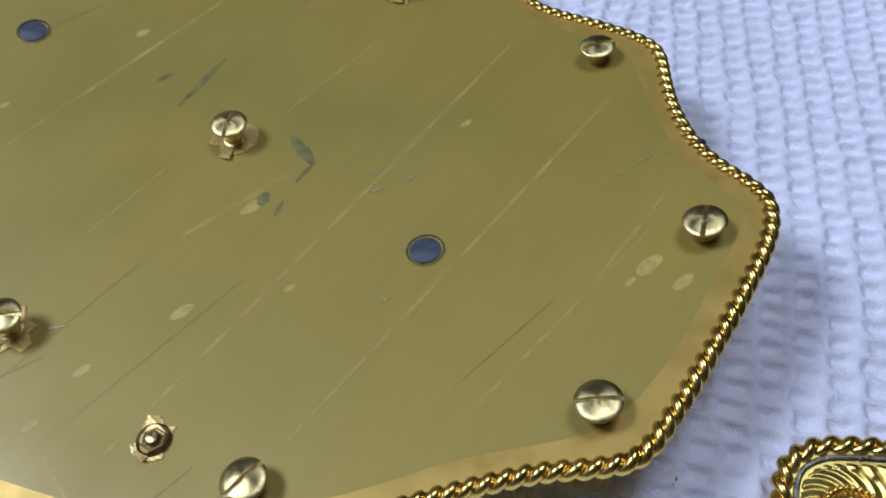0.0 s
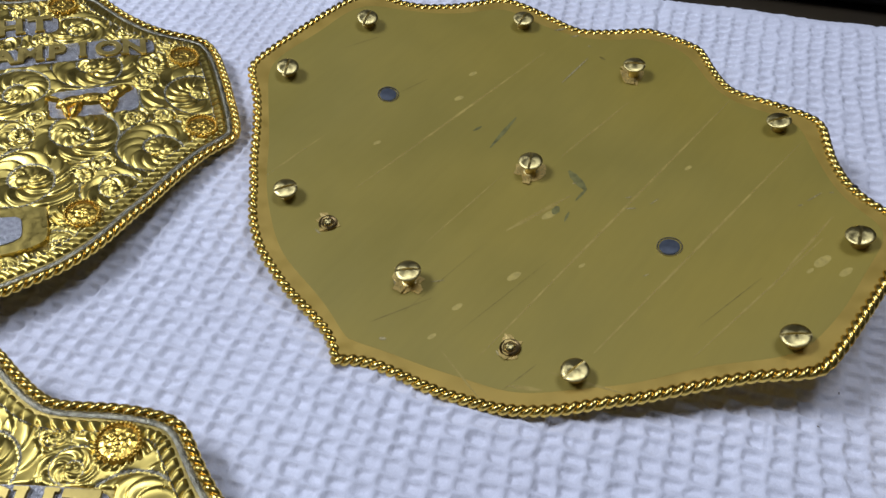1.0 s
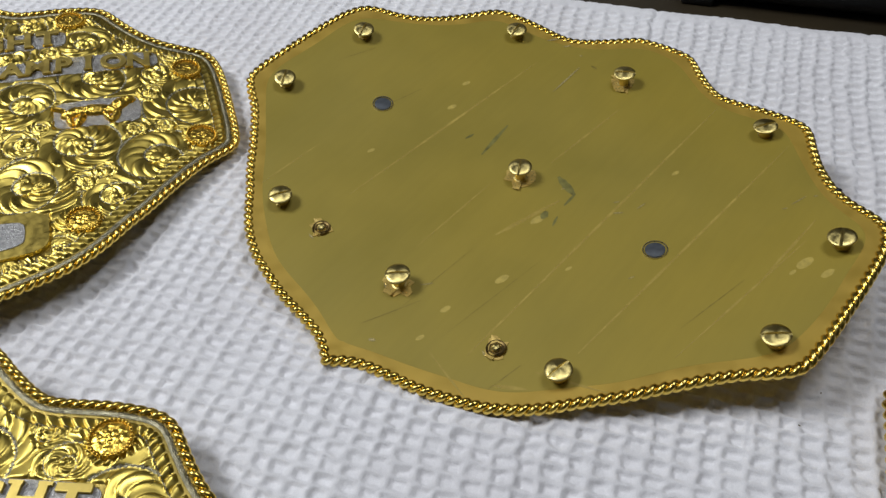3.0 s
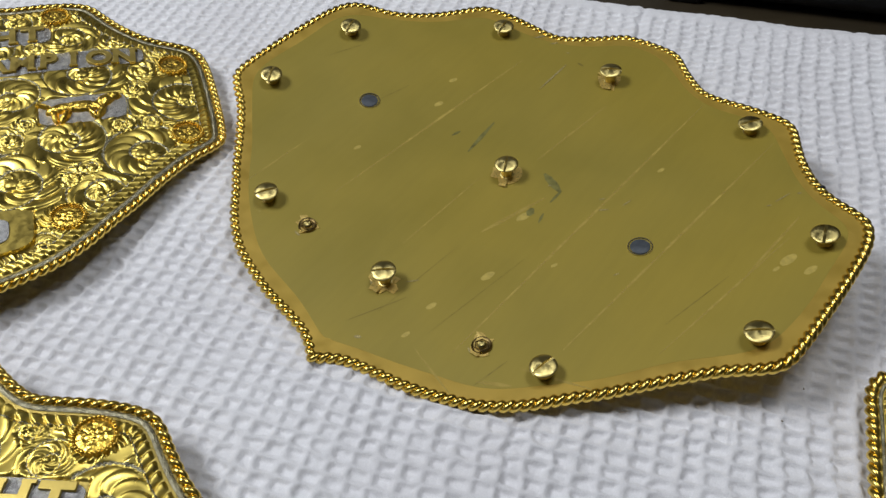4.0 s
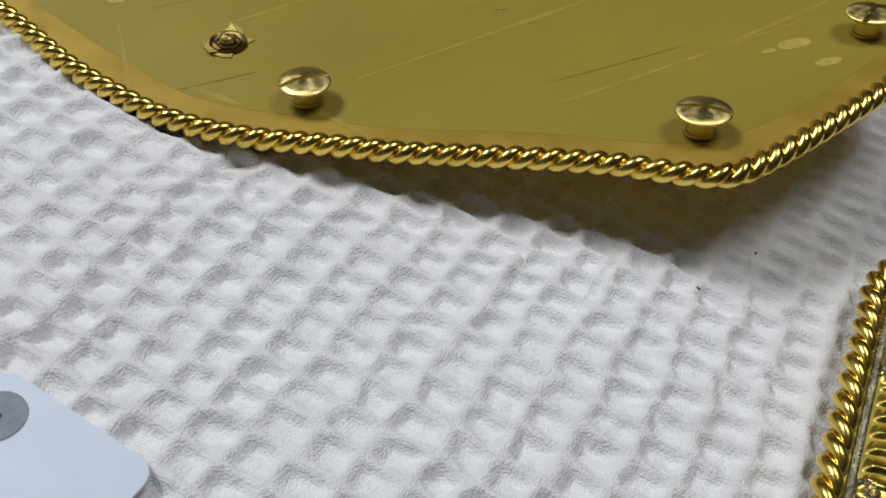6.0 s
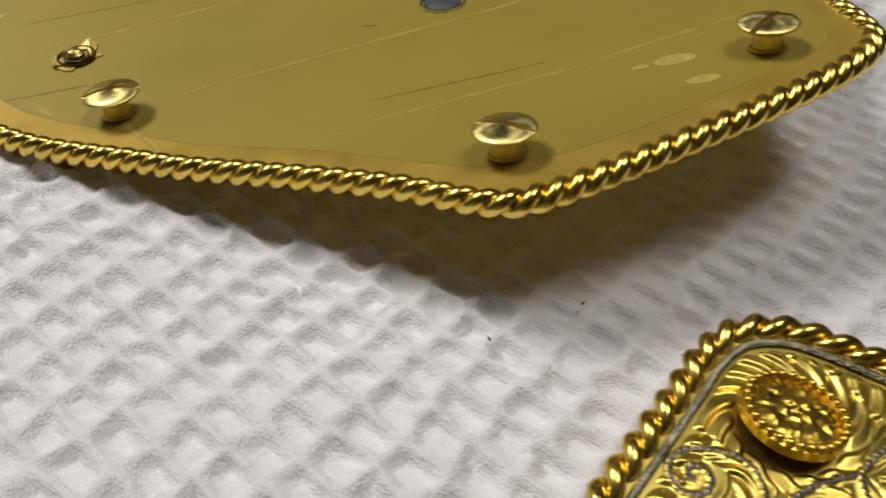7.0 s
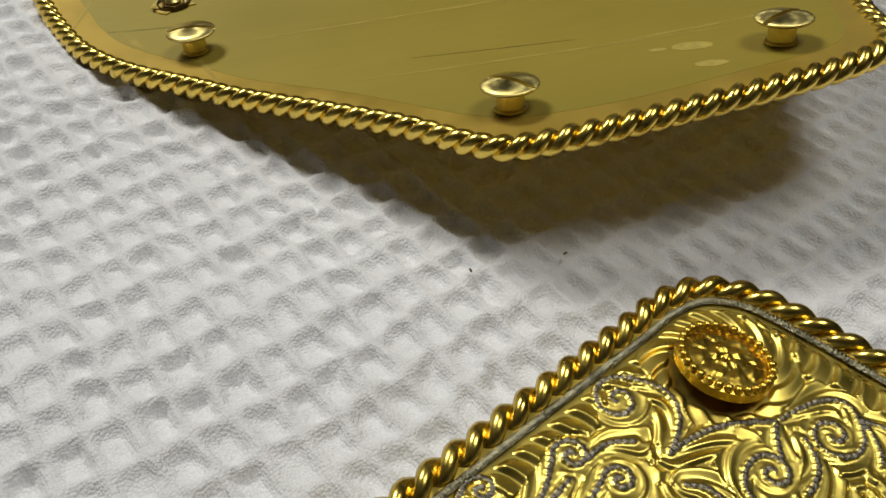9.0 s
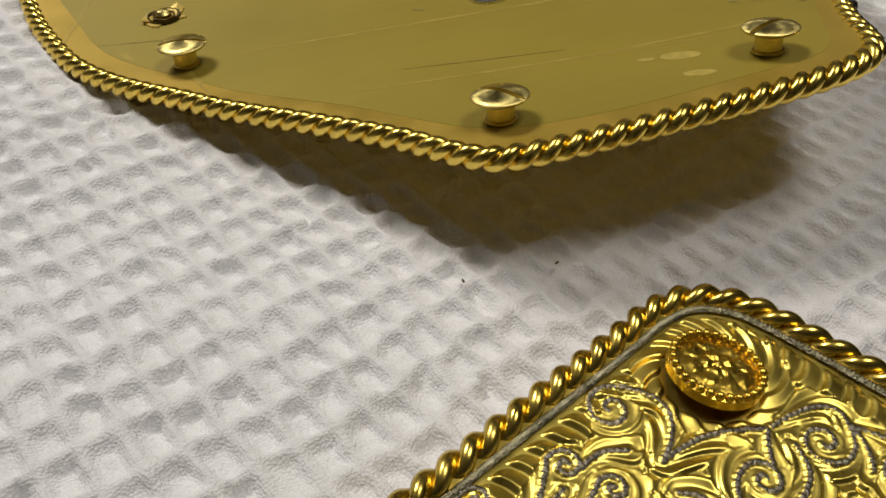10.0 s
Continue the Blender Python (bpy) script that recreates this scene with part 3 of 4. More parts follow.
def engrave(parent, loop, height, lift, deep, step, stems, discs, flats, keep, gold, grey, rim=0.0125, flute=0.0033, line=0.00038):
    """The engraved face: beaded grey stems, with bright-cut leaves that sweep off every stem, off the border and off the rosettes.
    discs: u, v, radius of the rosettes; flats: u, v, half width, half height left smooth."""
    lo, hi = loop.min(0), loop.max(0)
    U, V = np.meshgrid(np.arange(lo[0], hi[0], step), np.arange(lo[1], hi[1], step), indexing="ij")
    into = np.zeros(U.shape, bool)
    near, where = np.full(U.shape, 9.0), np.zeros(U.shape)
    run = 0.0
    for k in range(len(loop)):
        (x, y), (xn, yn) = loop[k], loop[(k + 1) % len(loop)]
        if y != yn:
            into ^= ((y > V) != (yn > V)) & (U < (xn - x) * (V - y) / (yn - y) + x)
        dx, dy = xn - x, yn - y
        size = math.hypot(dx, dy)
        t = np.clip(((U - x) * dx + (V - y) * dy) / (size * size), 0, 1)
        d = np.hypot(U - x - t * dx, V - y - t * dy)
        closer = d < near
        near[closer] = d[closer]
        where[closer] = (run + t * size)[closer]
        run += size
    ok = into & (near > 0.0026) & keep(U, V)
    # the nearest stem: how far, how far along, on which side, which one
    tree = kdtree.KDTree(sum(len(p) for p in stems))
    place, slope, along, which, coiled = [], [], [], [], []
    for k, p in enumerate(stems):
        g = np.gradient(p, axis=0)
        place.append(p)
        slope.append(g / (np.linalg.norm(g, axis=1)[:, None] + 1e-12))
        along.append(np.concatenate([[0], np.cumsum(np.linalg.norm(np.diff(p, axis=0), axis=1))]))
        which += [k] * len(p)
        coiled += [0] * (len(p) - 44) + [1] * 44 if len(p) > 50 else [0] * len(p)
    place, slope, along, which = np.vstack(place), np.vstack(slope), np.concatenate(along), np.array(which)
    coiled = np.array(coiled)
    for i, (x, y) in enumerate(place):
        tree.insert((x, y, 0), i)
    tree.balance()
    found = np.zeros(U.shape, int)
    for i, j in zip(*np.nonzero(ok)):
        found[i, j] = tree.find((U[i, j], V[i, j], 0))[1]
    off_u, off_v = U - place[found][..., 0], V - place[found][..., 1]
    su, sv = slope[found][..., 0], slope[found][..., 1]
    s_at = along[found] + off_u * su + off_v * sv
    side = su * off_v - sv * off_u
    dist = np.maximum(np.abs(side), np.hypot(off_u, off_v) * 0.98)
    owner = which[found]
    sweep = (1.0 * dist - 0.28 * s_at + 25 * dist ** 2) / (0.72 * flute) + 0.31 * owner + np.where(side > 0, 0.0, 0.5)
    reach = np.clip((dist - line) / 0.0012, 0, 1) * np.clip((0.0085 - dist) / 0.003, 0, 1) * (1 - 0.35 * coiled[found])
    H = 0.42 + (facet(sweep) - 0.42) * reach
    line_at = dist < line
    beads = line_at.copy()
    H[line_at] = 0.70 + 0.35 * (0.5 + 0.5 * np.sin(s_at[line_at] * 2 * math.pi / 0.00105))
    kind = owner.copy()
    # leaves off the border
    strip = (near < rim) & (near < dist + 0.0065) & (dist > line * 1.5)
    H[strip] = 1.35 * facet(where[strip] / run * round(run / (flute * 1.05)) + 120 * (near[strip] - 0.0036) - 26000 * (near[strip] - 0.0062) ** 2) * np.clip((near[strip] - 0.0042) / 0.0012, 0, 1)
    kind[strip] = -1
    # leaves round the rosettes
    for n, (cu, cv, r) in enumerate(discs):
        rho = np.hypot(U - cu, V - cv)
        m = (rho < r * 1.62) & (rho - r < dist + 0.0015) & (dist > line * 1.5) & (near > 0.0042)
        phi = np.arctan2(V - cv, U - cu)[m] / (2 * math.pi)
        x = (rho[m] - r) / r
        H[m] = (0.10 + 0.90 * facet(phi * 15 - 1.5 * x - 1.2 * x * x)) * np.clip((rho[m] / r - 0.95) / 0.1, 0, 1)
        kind[m] = -2 - n
    # the burnished cuts have soft shoulders; the beading stays crisp
    worn = H.copy()
    worn = 0.5 * worn + 0.125 * (np.roll(worn, 1, 0) + np.roll(worn, -1, 0) + np.roll(worn, 1, 1) + np.roll(worn, -1, 1))
    H = np.where(beads & (kind == owner), H, worn)
    for cu, cv, fu, fv in flats:
        f = np.clip((np.maximum(np.abs(U - cu) - fu, np.abs(V - cv) - fv)) / 0.0012, 0, 1)
        H *= f
        line_at &= f > 0.5
    Z = height(U, V) + lift + deep * H
    nu, nv = U.shape
    idx = np.arange(nu * nv).reshape(nu, nv)
    whole = ok[:-1, :-1] & ok[1:, :-1] & ok[1:, 1:] & ok[:-1, 1:]
    tile, greys = kind[:-1, :-1], (line_at & (kind == owner))[:-1, :-1]
    faces = np.stack([idx[:-1, :-1], idx[1:, :-1], idx[1:, 1:], idx[:-1, 1:]], -1)
    P = np.stack([U, V, Z], -1).reshape(-1, 3)
    for k in range(-1 - len(discs), len(stems)):
        m = whole & (tile == k)
        if m.sum() < 12:
            continue
        f = faces[m]
        used, inverse = np.unique(f, return_inverse=True)
        f = inverse.reshape(f.shape)
        name = "scroll" if k >= 0 else ("flute_border" if k == -1 else "leaf_fan")
        me = bpy.data.meshes.new(name)
        me.vertices.add(len(used))
        me.vertices.foreach_set("co", P[used].ravel())
        me.loops.add(f.size)
        me.loops.foreach_set("vertex_index", f.ravel().astype(np.int32))
        me.polygons.add(len(f))
        me.polygons.foreach_set("loop_start", (np.arange(len(f)) * 4).astype(np.int32))
        me.polygons.foreach_set("use_smooth", [True] * len(f))
        me.materials.append(gold)
        me.materials.append(grey)
        me.polygons.foreach_set("material_index", greys[m].astype(np.int32))
        me.update(calc_edges=True)
        part_of(name, me, parent)


def free_curls(loop, sizes, rng, taken, blocks, box_u, box_v):
    """Curls for a face whose design is not told one by one: each coils inside its circle and trails off towards a neighbour."""
    made = scatter(loop, sizes, rng, taken, blocks, box_u, box_v)
    out = []
    for u, v, r, start, hand, _ in made:
        others = sorted((math.hypot(a - u, b - v), a, b, q) for a, b, q in taken if (a, b) != (u, v))[:3]
        gap, a, b, q = others[rng.randrange(len(others))] if others else (0, u, v - 2 * r, r)
        way = math.atan2(b - v, a - u)
        entry = way - hand * 1.5
        e = (u + 0.62 * r * math.cos(entry), v + 0.62 * r * math.sin(entry))
        tail = (u + 1.25 * r * math.cos(way), v + 1.25 * r * math.sin(way))
        out.append(curl((u, v), e, rng.uniform(1.25, 1.6), hand, tail))
    return out


def carve(parent, loop, height, lift, deep, step, centres, flats, keep, gold, grey, rim=0.0102):
    """The carved face: every scroll is a fluted leaf band coiled about its centre, and they meet without gaps.
    centres: u, v, radius, start, hand, fan; flats: u, v, half width, half height left smooth."""
    lo, hi = loop.min(0), loop.max(0)
    gu, gv = np.arange(lo[0], hi[0], step), np.arange(lo[1], hi[1], step)
    U, V = np.meshgrid(gu, gv, indexing="ij")
    # which points lie inside, how far from the edge, and where along it
    into = np.zeros(U.shape, bool)
    near, where = np.full(U.shape, 9.0), np.zeros(U.shape)
    run, total = 0.0, np.linalg.norm(np.roll(loop, -1, 0) - loop, axis=1).sum()
    for k in range(len(loop)):
        (x, y), (xn, yn) = loop[k], loop[(k + 1) % len(loop)]
        if y != yn:
            into ^= ((y > V) != (yn > V)) & (U < (xn - x) * (V - y) / (yn - y) + x)
        dx, dy = xn - x, yn - y
        size = math.hypot(dx, dy)
        t = np.clip(((U - x) * dx + (V - y) * dy) / (size * size), 0, 1)
        d = np.hypot(U - x - t * dx, V - y - t * dy)
        closer = d < near
        near[closer] = d[closer]
        where[closer] = (run + t * size)[closer]
        run += size
    best, owner = np.full(U.shape, 99.0), np.zeros(U.shape, int)
    for k, (cu, cv, r, *_) in enumerate(centres):
        d = np.hypot(U - cu, V - cv) / r
        closer = d < best
        best[closer], owner[closer] = d[closer], k
    H, line = np.zeros(U.shape), np.zeros(U.shape, bool)
    for k, (cu, cv, r, start, hand, fan) in enumerate(centres):
        m = owner == k
        rho = best[m]
        phi = (hand * (np.arctan2(V[m] - cv, U[m] - cu) - start)) % (2 * math.pi)
        if fan:
            h = 0.75 * saw(phi / (2 * math.pi) * fan + 2.6 * (rho - 0.6) ** 2) + 0.25 * np.clip(1.6 - rho, 0, 1)
            H[m] = h
            continue
        turn = phi / (2 * math.pi)
        coil = rho / 0.62 - turn
        across = coil - np.floor(coil)
        count = max(8, int(r * 640))
        body = np.sin(np.pi * across) ** 0.55
        flute = saw(turn * count + np.floor(coil) * 3.3 + 1.7 * across ** 1.6)
        h = body * (0.36 + 0.64 * flute) * (0.82 + 0.18 * np.cos(3 * phi + r * 900))
        eye = rho < 0.16
        h[eye] = 0.5 + 0.6 * np.sqrt(np.clip(1 - (rho[eye] / 0.16) ** 2, 0, 1))
        H[m] = h * np.clip(1.25 - 0.25 * rho, 0.6, 1)
        edge_line = (across < 0.085) & (rho > 0.2)
        bead = 0.5 + 0.5 * np.sin(turn * 2 * math.pi * rho * r * 2600)
        hm = H[m]
        hm[edge_line] = 0.10 + 0.22 * bead[edge_line]
        H[m] = hm
        lm = line[m]
        lm[edge_line] = True
        line[m] = lm
    strip = near < rim
    H[strip] = 0.85 * saw(where[strip] / total * round(total / 0.0042) + 24000 * (near[strip] - 0.0045) ** 2) * np.clip((near[strip] - 0.0050) / 0.0012, 0, 1)
    line[strip] = False
    line |= np.abs(near - rim) < step * 0.7
    for cu, cv, su, sv in flats:
        f = np.clip((np.maximum(np.abs(U - cu) - su, np.abs(V - cv) - sv)) / 0.0012, 0, 1)
        H *= f
        line &= f > 0.5
    base = height(U, V)
    Z = base + lift + deep * H
    ok = into & (near > 0.0026) & keep(U, V)
    nu, nv = U.shape
    idx = np.arange(nu * nv).reshape(nu, nv)
    whole = ok[:-1, :-1] & ok[1:, :-1] & ok[1:, 1:] & ok[:-1, 1:]
    tile = np.where(strip, -1, owner)[:-1, :-1]
    faces = np.stack([idx[:-1, :-1], idx[1:, :-1], idx[1:, 1:], idx[:-1, 1:]], -1)
    P = np.stack([U, V, Z], -1).reshape(-1, 3)
    greys = line[:-1, :-1]
    for k in range(-1, len(centres)):
        m = whole & (tile == k)
        if m.sum() < 12:
            continue
        f = faces[m]
        used, inverse = np.unique(f, return_inverse=True)
        f = inverse.reshape(f.shape)
        name = "flute_border" if k < 0 else ("leaf_fan" if centres[k][5] else "scroll")
        me = bpy.data.meshes.new(name)
        me.vertices.add(len(used))
        me.vertices.foreach_set("co", P[used].ravel())
        me.loops.add(f.size)
        me.loops.foreach_set("vertex_index", f.ravel().astype(np.int32))
        me.polygons.add(len(f))
        me.polygons.foreach_set("loop_start", (np.arange(len(f)) * 4).astype(np.int32))
        me.polygons.foreach_set("use_smooth", [True] * len(f))
        me.materials.append(gold)
        me.materials.append(grey)
        me.polygons.foreach_set("material_index", greys[m].astype(np.int32))
        me.update(calc_edges=True)
        part_of(name, me, parent)


def scatter(loop, sizes, rng, taken, blocks, box_u, box_v, gap=0.90):
    """Centres of scrolls, the largest first, that keep clear of one another."""
    out = []
    for r, tries in sizes:
        for _ in range(tries):
            u, v = rng.uniform(*box_u), rng.uniform(*box_v)
            if any((u - a) ** 2 + (v - b) ** 2 < (gap * (r + c)) ** 2 for a, b, c in taken) or not inside(loop, u, v):
                continue
            if any(abs(u - a) < w + 0.3 * r and abs(v - b) < h + 0.3 * r for a, b, w, h in blocks):
                continue
            taken.append((u, v, r))
            out.append((u, v, r, rng.uniform(0, 6.28), rng.choice((-1, 1)), 0))
    return out


def inside(loop, u, v):
    x, y = loop[:, 0], loop[:, 1]
    xn, yn = np.roll(x, -1), np.roll(y, -1)
    cross = ((y > v) != (yn > v)) & (u < (xn - x) * (v - y) / (yn - y + 1e-15) + x)
    return bool(cross.sum() % 2)


def rosette(parent, u, v, z, size=0.0078, tilt=(0, 0)):
    """A domed gold flower with a beaded rim."""
    ros = part_of("rosette", mesh_of("rosette", *lathe([(size * 0.9, 0), (size * 0.98, 0.0006), (size * 0.98, 0.0021), (size * 0.86, 0.0025), (size * 0.80, 0.0019), (size * 0.6, 0.0022), (size * 0.3, 0.0024), (0.00005, 0.0024)], 36), GOLD_DEEP), parent, "deep gold beaded rosette")
    ros.matrix_basis = Matrix.Translation((u, v, z)) @ Euler((*tilt, 0)).to_matrix().to_4x4()
    bm = bmesh.new()
    count = 30
    for k in range(count):
        a = 2 * math.pi * k / count
        bmesh.ops.create_icosphere(bm, subdivisions=1, radius=size * 0.105, matrix=Matrix.Translation((size * 0.9 * math.cos(a), size * 0.9 * math.sin(a), 0.0026)))
    tagged(part("bead_ring", bm, GOLD_DEEP, ros), kind="stuff")
    # a chased flower inside: leaves round a small boss
    rings, steps = 22, 96
    verts, faces = [], []
    for i in range(rings):
        f = 0.82 * i / (rings - 1)
        for k in range(steps):
            a = 2 * math.pi * k / steps
            inner = abs(math.cos(2.5 * a + 0.3)) ** 0.7 * max(0.0, 1 - abs(f - 0.24) / 0.17)
            outer = abs(math.sin(4 * a + 2.2 * f)) ** 0.6 * max(0.0, 1 - abs(f - 0.56) / 0.22)
            vein = 0.25 * math.sin(24 * a) * max(0.0, 1 - abs(f - 0.6) / 0.2)
            boss = max(0.0, 1 - (f / 0.09) ** 2)
            z = 0.0021 + 0.0005 * (1 - f) + 0.00050 * inner + 0.00042 * outer + 0.00016 * vein + 0.0004 * boss
            z += 0.00016 * noise.noise((f * 9 * math.cos(a) + u * 900, f * 9 * math.sin(a), 0))
            verts.append((size * f * math.cos(a), size * f * math.sin(a), z))
    for i in range(rings - 1):
        for k in range(steps):
            q = (k + 1) % steps
            faces.append((i * steps + k, i * steps + q, (i + 1) * steps + q, (i + 1) * steps + k))
    part_of("petals", mesh_of("petals", verts, faces, GOLD_DEEP, True, 0), ros)
    return ros


def letter(parent, char, u, v, z, size, turn, tilt):
    curve = bpy.data.curves.new("letter", "FONT")
    curve.body, curve.size, curve.extrude, curve.bevel_depth, curve.offset = char, size, 0.0006, 0.00018, size * 0.032
    curve.align_x = "CENTER"
    temp = new("letter", curve)
    me = bpy.data.meshes.new_from_object(temp.evaluated_get(bpy.context.evaluated_depsgraph_get()))
    bpy.data.objects.remove(temp)
    bpy.data.curves.remove(curve)
    bm = bmesh.new()
    bm.from_mesh(me)
    xs, ys = [w.co.x for w in bm.verts], [w.co.y for w in bm.verts]
    x0, x1, y0, y1 = min(xs), max(xs), min(ys), max(ys)
    w, t = size * 0.26, size * 0.075
    left, right, mid = x0 + size * 0.06, x1 - size * 0.06, (x0 + x1) / 2
    feet = {"H": ((left, y0), (right, y0), (left, y1), (right, y1)), "T": ((mid, y0),), "I": ((mid, y0), (mid, y1)), "A": ((left, y0), (right, y0)),
            "M": ((left, y0), (right, y0), (left, y1), (right, y1)), "P": ((left, y0),), "N": ((left, y0), (left, y1), (right, y1))}
    for x, y in feet.get(char, ()):
        bmesh.ops.create_cube(bm, size=1, matrix=Matrix.Translation((x, y + (t / 2 if y < (y0 + y1) / 2 else -t / 2), 0.0001)) @ Matrix.Diagonal((w, t, 0.0014, 1)))
    bm.to_mesh(me)
    bm.free()
    me.materials.clear()
    me.materials.append(LETTER_GOLD)
    ob = part_of("letter", me, parent)
    ob.matrix_basis = Matrix.Translation((u, v, z)) @ Matrix.Rotation(tilt, 4, "Y") @ Matrix.Rotation(radians(turn), 4, "Z")
    return ob


def border(parent, points, height, lift, mat, width=0.0026):
    """The milled strip just inside the rope."""
    path = inset(smooth_loop(points, 1500), 0.0031, 12)
    w = [width * (1 if k % 2 else 0.88) for k in range(len(path))]
    part_of("milled_border", mesh_of("milled_border", *band(path, w, height, lift, 0.0007, True, True), mat, True, 0), parent, "milled grey metal border strip")


def face_height(u, v):
    return 0.0200 - BOW * u * u


def build_front_plate(row_u, row_v, seed):
    plate = tagged(new("belt_plate"), "large gold belt plate lying face up, densely engraved with scrolls", "belt plate", "large belt plates")
    points = plate_outline()
    loop = smooth_loop(points, 360)
    part_of("ground", mesh_of("ground", *sheet(inset(loop, 0.0012, 2), face_height, 0.0008, -0.0022), GOLD_GROUND), plate, "tooled gold ground")
    rope(plate, points, face_height, 0.0004, 0.0044, 0.0082)
    border(plate, points, face_height, 0.0012, RIBBED, 0.0024)
    studs = ((0.0725, 0.0710), (0.1300, 0.0160), (0.1310, -0.0425), (0.0740, -0.0930))
    for u, v in studs:
        rosette(plate, u, v, face_height(u, v) + 0.0010, 0.0080, (0, 2 * BOW * u))
    # silver grounds behind the lettering, the emblem and on the name plate
    def patch(name, u, v, su, sv, label, mat, rise):
        n = 40
        ring = [(u + su * math.copysign(abs(math.cos(a)) ** 0.4, math.cos(a)), v + sv * math.copysign(abs(math.sin(a)) ** 0.4, math.sin(a)))
                for a in np.linspace(0, 2 * math.pi, n, endpoint=False)]
        return part_of(name, mesh_of(name, *sheet(np.array(ring), face_height, rise, 0.0006, 12), mat), plate, label)

    patch("lettering_ground", row_u + 0.020, row_v + 0.0062, 0.033, 0.0082, "stippled silver ground", SILVER, 0.0012)
    patch("lettering_ground", 0.068, 0.0290, 0.048, 0.0078, "stippled silver ground", SILVER, 0.0012)
    patch("emblem_ground", 0.083, -0.0140, 0.021, 0.0110, "stippled silver ground", SILVER, 0.0011)
    patch("name_plate", 0.018, -0.0960, 0.042, 0.0135, "raised engraved name plate", GOLD_PALE, 0.0032)
    patch("name_field", 0.018, -0.0960, 0.032, 0.0085, "blank stippled silver field", SILVER, 0.0036)
    for k, char in enumerate("IGHT"):
        u = row_u + 0.0146 * k
        letter(plate, char, u, row_v, face_height(u, 0) + 0.0019, 0.0185, 0, 2 * BOW * u)
    for k, char in enumerate("AMPION"):
        u = 0.042 + 0.0128 * k
        letter(plate, char, u, 0.0245 - 0.0005 * k, face_height(u, 0) + 0.0019, 0.0165, -3, 2 * BOW * u)
    # worn relief figure, one plain mass
    masses = ((0.083, -0.013, 0.011, 0.38, -5), (0.094, -0.010, 0.006, 0.6, 40), (0.098, -0.007, 0.0042, 0.7, 10), (0.072, -0.0135, 0.007, 0.5, 20),
              (0.092, -0.0185, 0.006, 0.32, 70), (0.088, -0.0195, 0.005, 0.32, 110), (0.075, -0.0200, 0.006, 0.3, 65), (0.070, -0.0190, 0.006, 0.3, 100), (0.065, -0.0100, 0.005, 0.25, -30))
    verts, faces, nu, nv = [], [], 90, 56
    for i in range(nu):
        for j in range(nv):
            u, v = 0.0585 + 0.046 * i / (nu - 1), -0.0265 + 0.024 * j / (nv - 1)
            best = -0.02
            for cu, cv, size, flat, turn in masses:
                c, d = math.cos(radians(turn)), math.sin(radians(turn))
                x, y = (c * (u - cu) + d * (v - cv)) / size, (-d * (u - cu) + c * (v - cv)) / (size * flat)
                best = max(best, 1 - x * x - y * y)
            bump = 0.0034 * math.sqrt(max(0, best)) * (0.9 + 0.2 * noise.noise((u * 700, v * 700, 0)))
            verts.append((u, v, face_height(u, v) + (0.0009 + bump if best > 0 else 0.0004)))
    for i in range(nu - 1):
        for j in range(nv - 1):
            faces.append((i * nv + j, (i + 1) * nv + j, (i + 1) * nv + j + 1, i * nv + j + 1))
    part_of("emblem", mesh_of("emblem", verts, faces, GOLD_DEEP), plate, "worn raised gold figure")
    # scrolls fill what is left, the largest first
    flats = ((row_u + 0.020, row_v + 0.0062, 0.033, 0.0078), (0.068, 0.0290, 0.048, 0.0074), (0.083, -0.0140, 0.020, 0.0100), (0.018, -0.0960, 0.041, 0.0125))
    rng = random.Random(seed)
    taken = [(u, v, 0.0085) for u, v in studs]
    centres = [(u, v, 0.0095, 0.0, 1, 16) for u, v in studs]
    centres += scatter(inset(loop, 0.0100, 8), ((0.0200, 700), (0.0135, 900), (0.0090, 1500), (0.0060, 1800)), rng, taken, flats, (-0.03, 0.145), (-0.13, 0.105))
    carve(plate, loop, face_height, 0.0006, 0.0021, 0.00045, centres, flats, (lambda u, v: u > -0.03), SMOOTH_GOLD, RIBBED)
    return plate


build_front_plate(0.0165, 0.0500, 11).matrix_basis = pose(-0.312, 0.2425, 0.0035, 4, 0, 26.0)
build_front_plate(0.0225, 0.0405, 23).matrix_basis = pose(-0.2065, 0.0045, 0, 0, 0, 6)


# ---- side plate, face up, with a rounded corner ----
def side_height(u, v):
    return 0.0046 + 0.035 * (v + 0.03) + 0.02 * (u + 0.03)


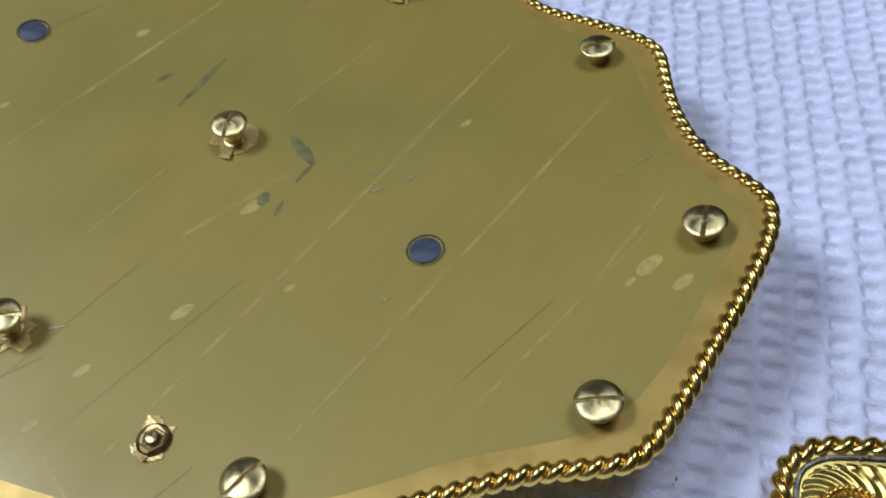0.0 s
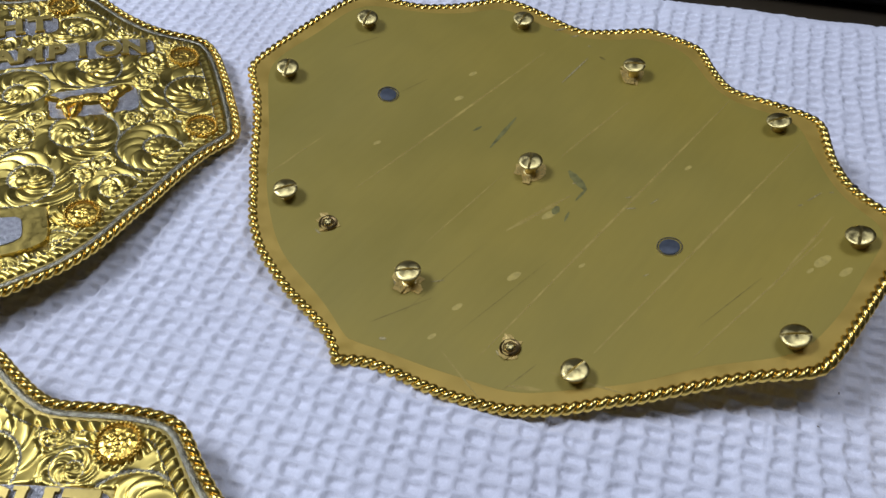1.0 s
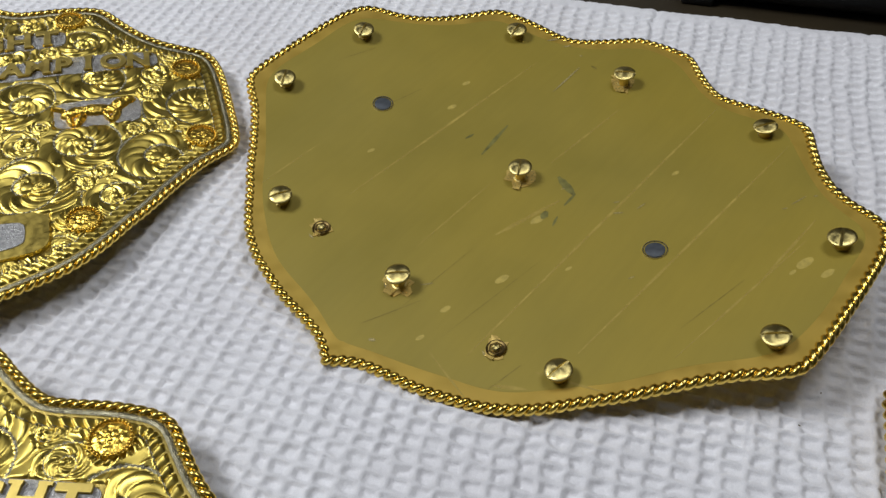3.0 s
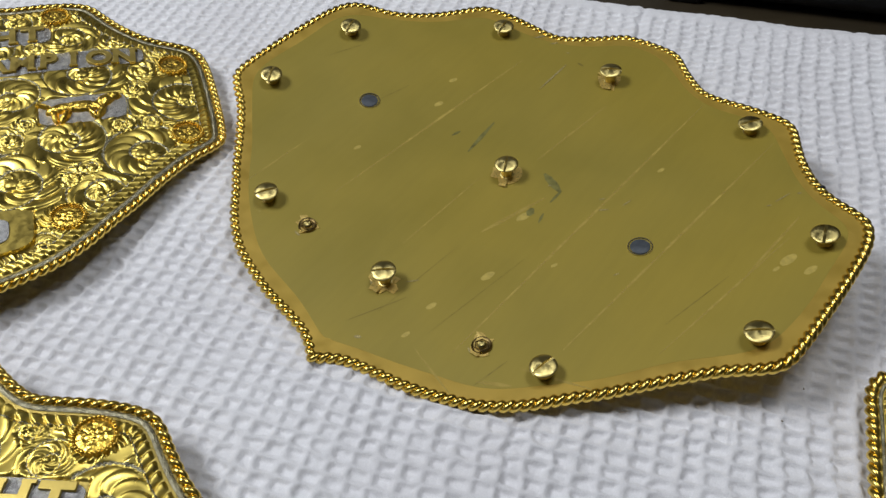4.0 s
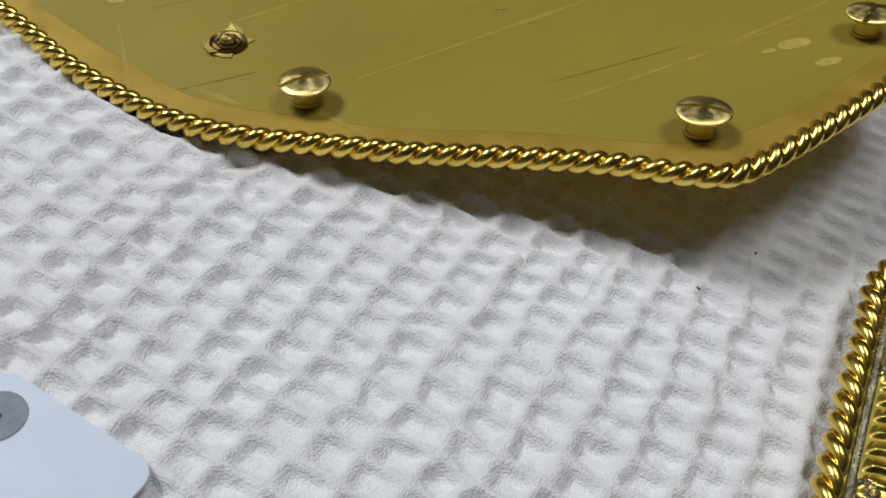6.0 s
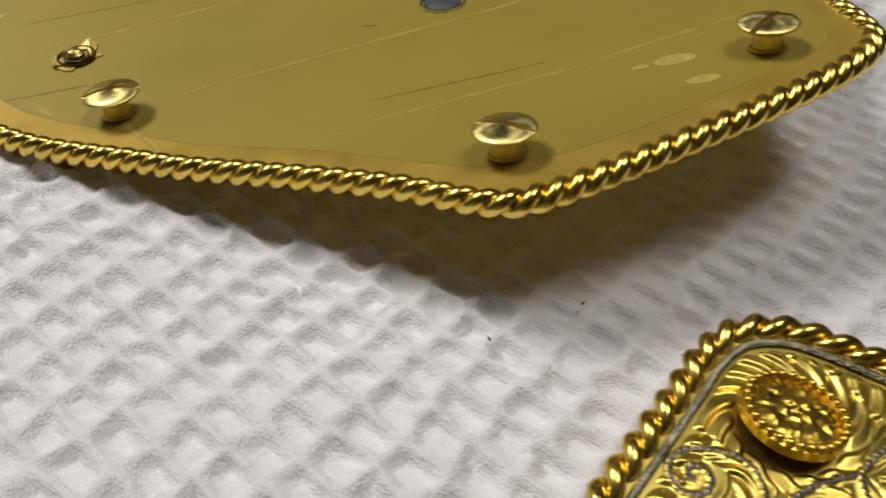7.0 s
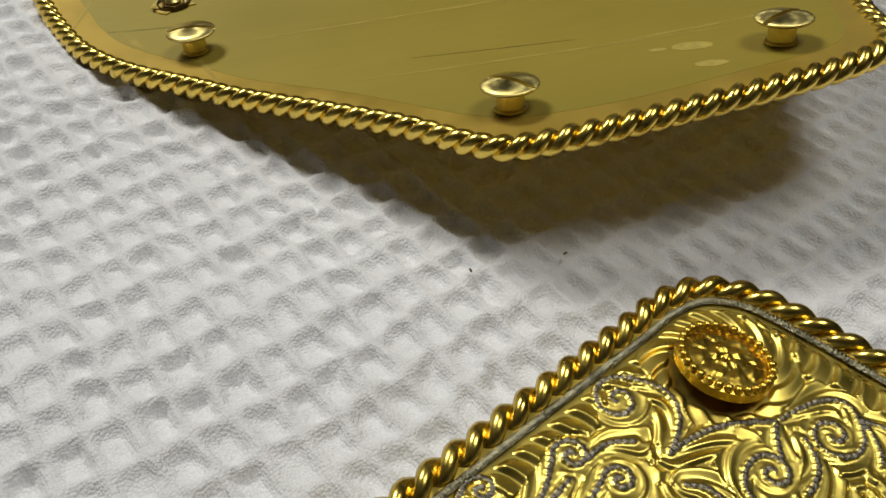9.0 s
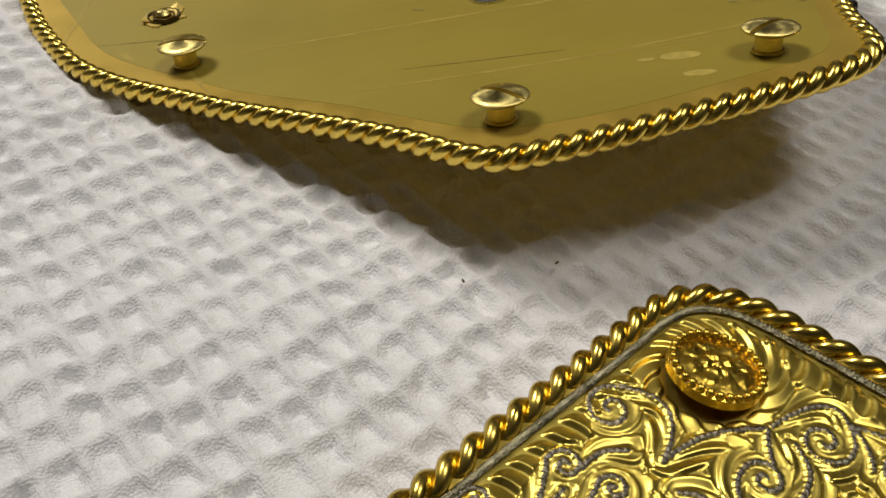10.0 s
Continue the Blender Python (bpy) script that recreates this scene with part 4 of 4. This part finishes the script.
def build_side_plate():
    plate = tagged(new("side_plate"), "smaller gold side plate lying face up, fluted leaves and scrolls", "belt plate")
    plate.matrix_basis = pose(0.1260, 0.1475, 0, 0, 0, -4)
    w, h, r = 0.112, 0.130, 0.009
    points = [(w, -h + r), (w, -h * 0.66), (w, -h * 0.33), (w, -r), (w - 0.3 * r, -0.3 * r), (w - r, 0), (w * 0.66, 0), (w * 0.33, 0), (0.0200, -0.0002), (0.0125, -0.0016), (0.0068, -0.0058),
              (0.0042, -0.0125), (0.0034, -0.022), (0.0005, -0.052), (-0.0028, -0.091), (-0.0035, -h + r), (0.3 * r, -h + 0.3 * r), (r, -h), (w * 0.5, -h), (w - r, -h), (w - 0.3 * r, -h + 0.3 * r)]
    loop = smooth_loop(points, 360)
    part_of("ground", mesh_of("ground", *sheet(inset(loop, 0.0012, 2), side_height, 0.0004, -0.0030), SMOOTH_GOLD), plate, "bright cut gold ground")
    rope(plate, points, side_height, 0.0002, 0.0047, 0.0090)
    border(plate, points, side_height, 0.0009, RIBBED, 0.0014)
    rosette(plate, 0.0183, -0.0183, side_height(0.0183, -0.0183) + 0.0014, 0.0074, (-0.15, 0))
    rng = random.Random(3)
    fork, joint = (0.0205, -0.0352), (0.0285, -0.0206)
    stems = [curl((0.0103, -0.0329), (0.0090, -0.0289), 1.45, 1, fork, 1.5), curl((0.0353, -0.0171), (0.0381, -0.0139), 1.4, -1, joint, 1.6),
             curl((0.0321, -0.0283), (0.0291, -0.0295), 1.3, -1, (0.0350, -0.0345)), curl((0.0112, -0.0448), (0.0093, -0.0470), 1.4, -1, (0.0125, -0.0540)),
             curl((0.0181, -0.0433), (0.0161, -0.0445), 1.3, -1, (0.0170, -0.0500)), curl((0.0058, -0.0573), (0.0038, -0.0585), 1.3, -1, (0.0075, -0.0640)),
             curl((0.0465, -0.0150), (0.0440, -0.0118), 1.4, 1, (0.0369, -0.0120)), stem(fork, joint, 0.10), stem(joint, (0.0318, -0.0253), -0.05),
             stem((0.0325, -0.0203), (0.0369, -0.0280), 0.18), stem((0.0369, -0.0120), (0.0422, -0.0170), 0.1), stem((0.0131, -0.0437), (0.0160, -0.0372), 0.15),
             stem((0.0247, -0.0379), (0.0300, -0.0365), 0.15)]
    taken = [(0.0183, -0.0183, 0.0120)] + [(p[-1][0], p[-1][1], 0.0050) for p in stems[:7]] + [(p[20][0], p[20][1], 0.0045) for p in stems[7:]]
    stems += free_curls(inset(loop, 0.0090, 8), ((0.0085, 1500), (0.0060, 2500)), rng, taken, (), (0.004, 0.108), (-0.126, -0.004))
    engrave(plate, loop[::2], side_height, 0.0003, 0.00068, 0.00026, stems, [(0.0183, -0.0183, 0.0076)], ((0.0183, -0.0183, 0.0045, 0.0045),), (lambda u, v: u > -1), SMOOTH_GOLD, GUNMETAL)
    return plate


build_side_plate()


# ---- small things on the cloth ----
def build_card():
    card = tagged(new("card"), "small bluish white card with a grey-blue disc on the towel", "card")
    card.matrix_basis = pose(0.0113, 0.0449, 0.0002, 0, 0, -10.4)
    bm = box(0.030, 0.022, 0.0006, (0, 0, 0.0004))
    upright = [e for e in bm.edges if abs(e.verts[0].co.z - e.verts[1].co.z) > 0.0004]
    bmesh.ops.bevel(bm, geom=upright, offset=0.0032, segments=6, affect="EDGES", profile=0.5)
    part("sheet", bm, CARD, card, smooth=False)
    disc = part_of("printed_disc", mesh_of("printed_disc", *lathe([(0.0042, 0.0007), (0.0042, 0.0009), (0.0001, 0.0009)], 28), CARD_INK), card, "grey-blue printed disc")
    disc.location = (-0.0094, 0.0044, 0)
    part_of("dot", mesh_of("dot", *lathe([(0.0006, 0.0009), (0.0006, 0.0011), (0.0001, 0.0011)], 16), BLACK), disc, "small black dot")


build_card()
rng = random.Random(8)
for x, y in ((0.1085, 0.1400), (0.0985, 0.1250)):
    bm = bmesh.new()
    bmesh.ops.create_icosphere(bm, subdivisions=1, radius=1, matrix=Matrix.Rotation(rng.uniform(0, 6), 4, "Z") @ Matrix.Diagonal((0.0006, 0.00025, 0.00025, 1)))
    speck = part("speck", bm, BRASS_DARK, None)
    speck.location = (x, y, 0.0002)
    tagged(speck, "tiny dark metal speck lying on the towel", "speck", "specks on the towel")
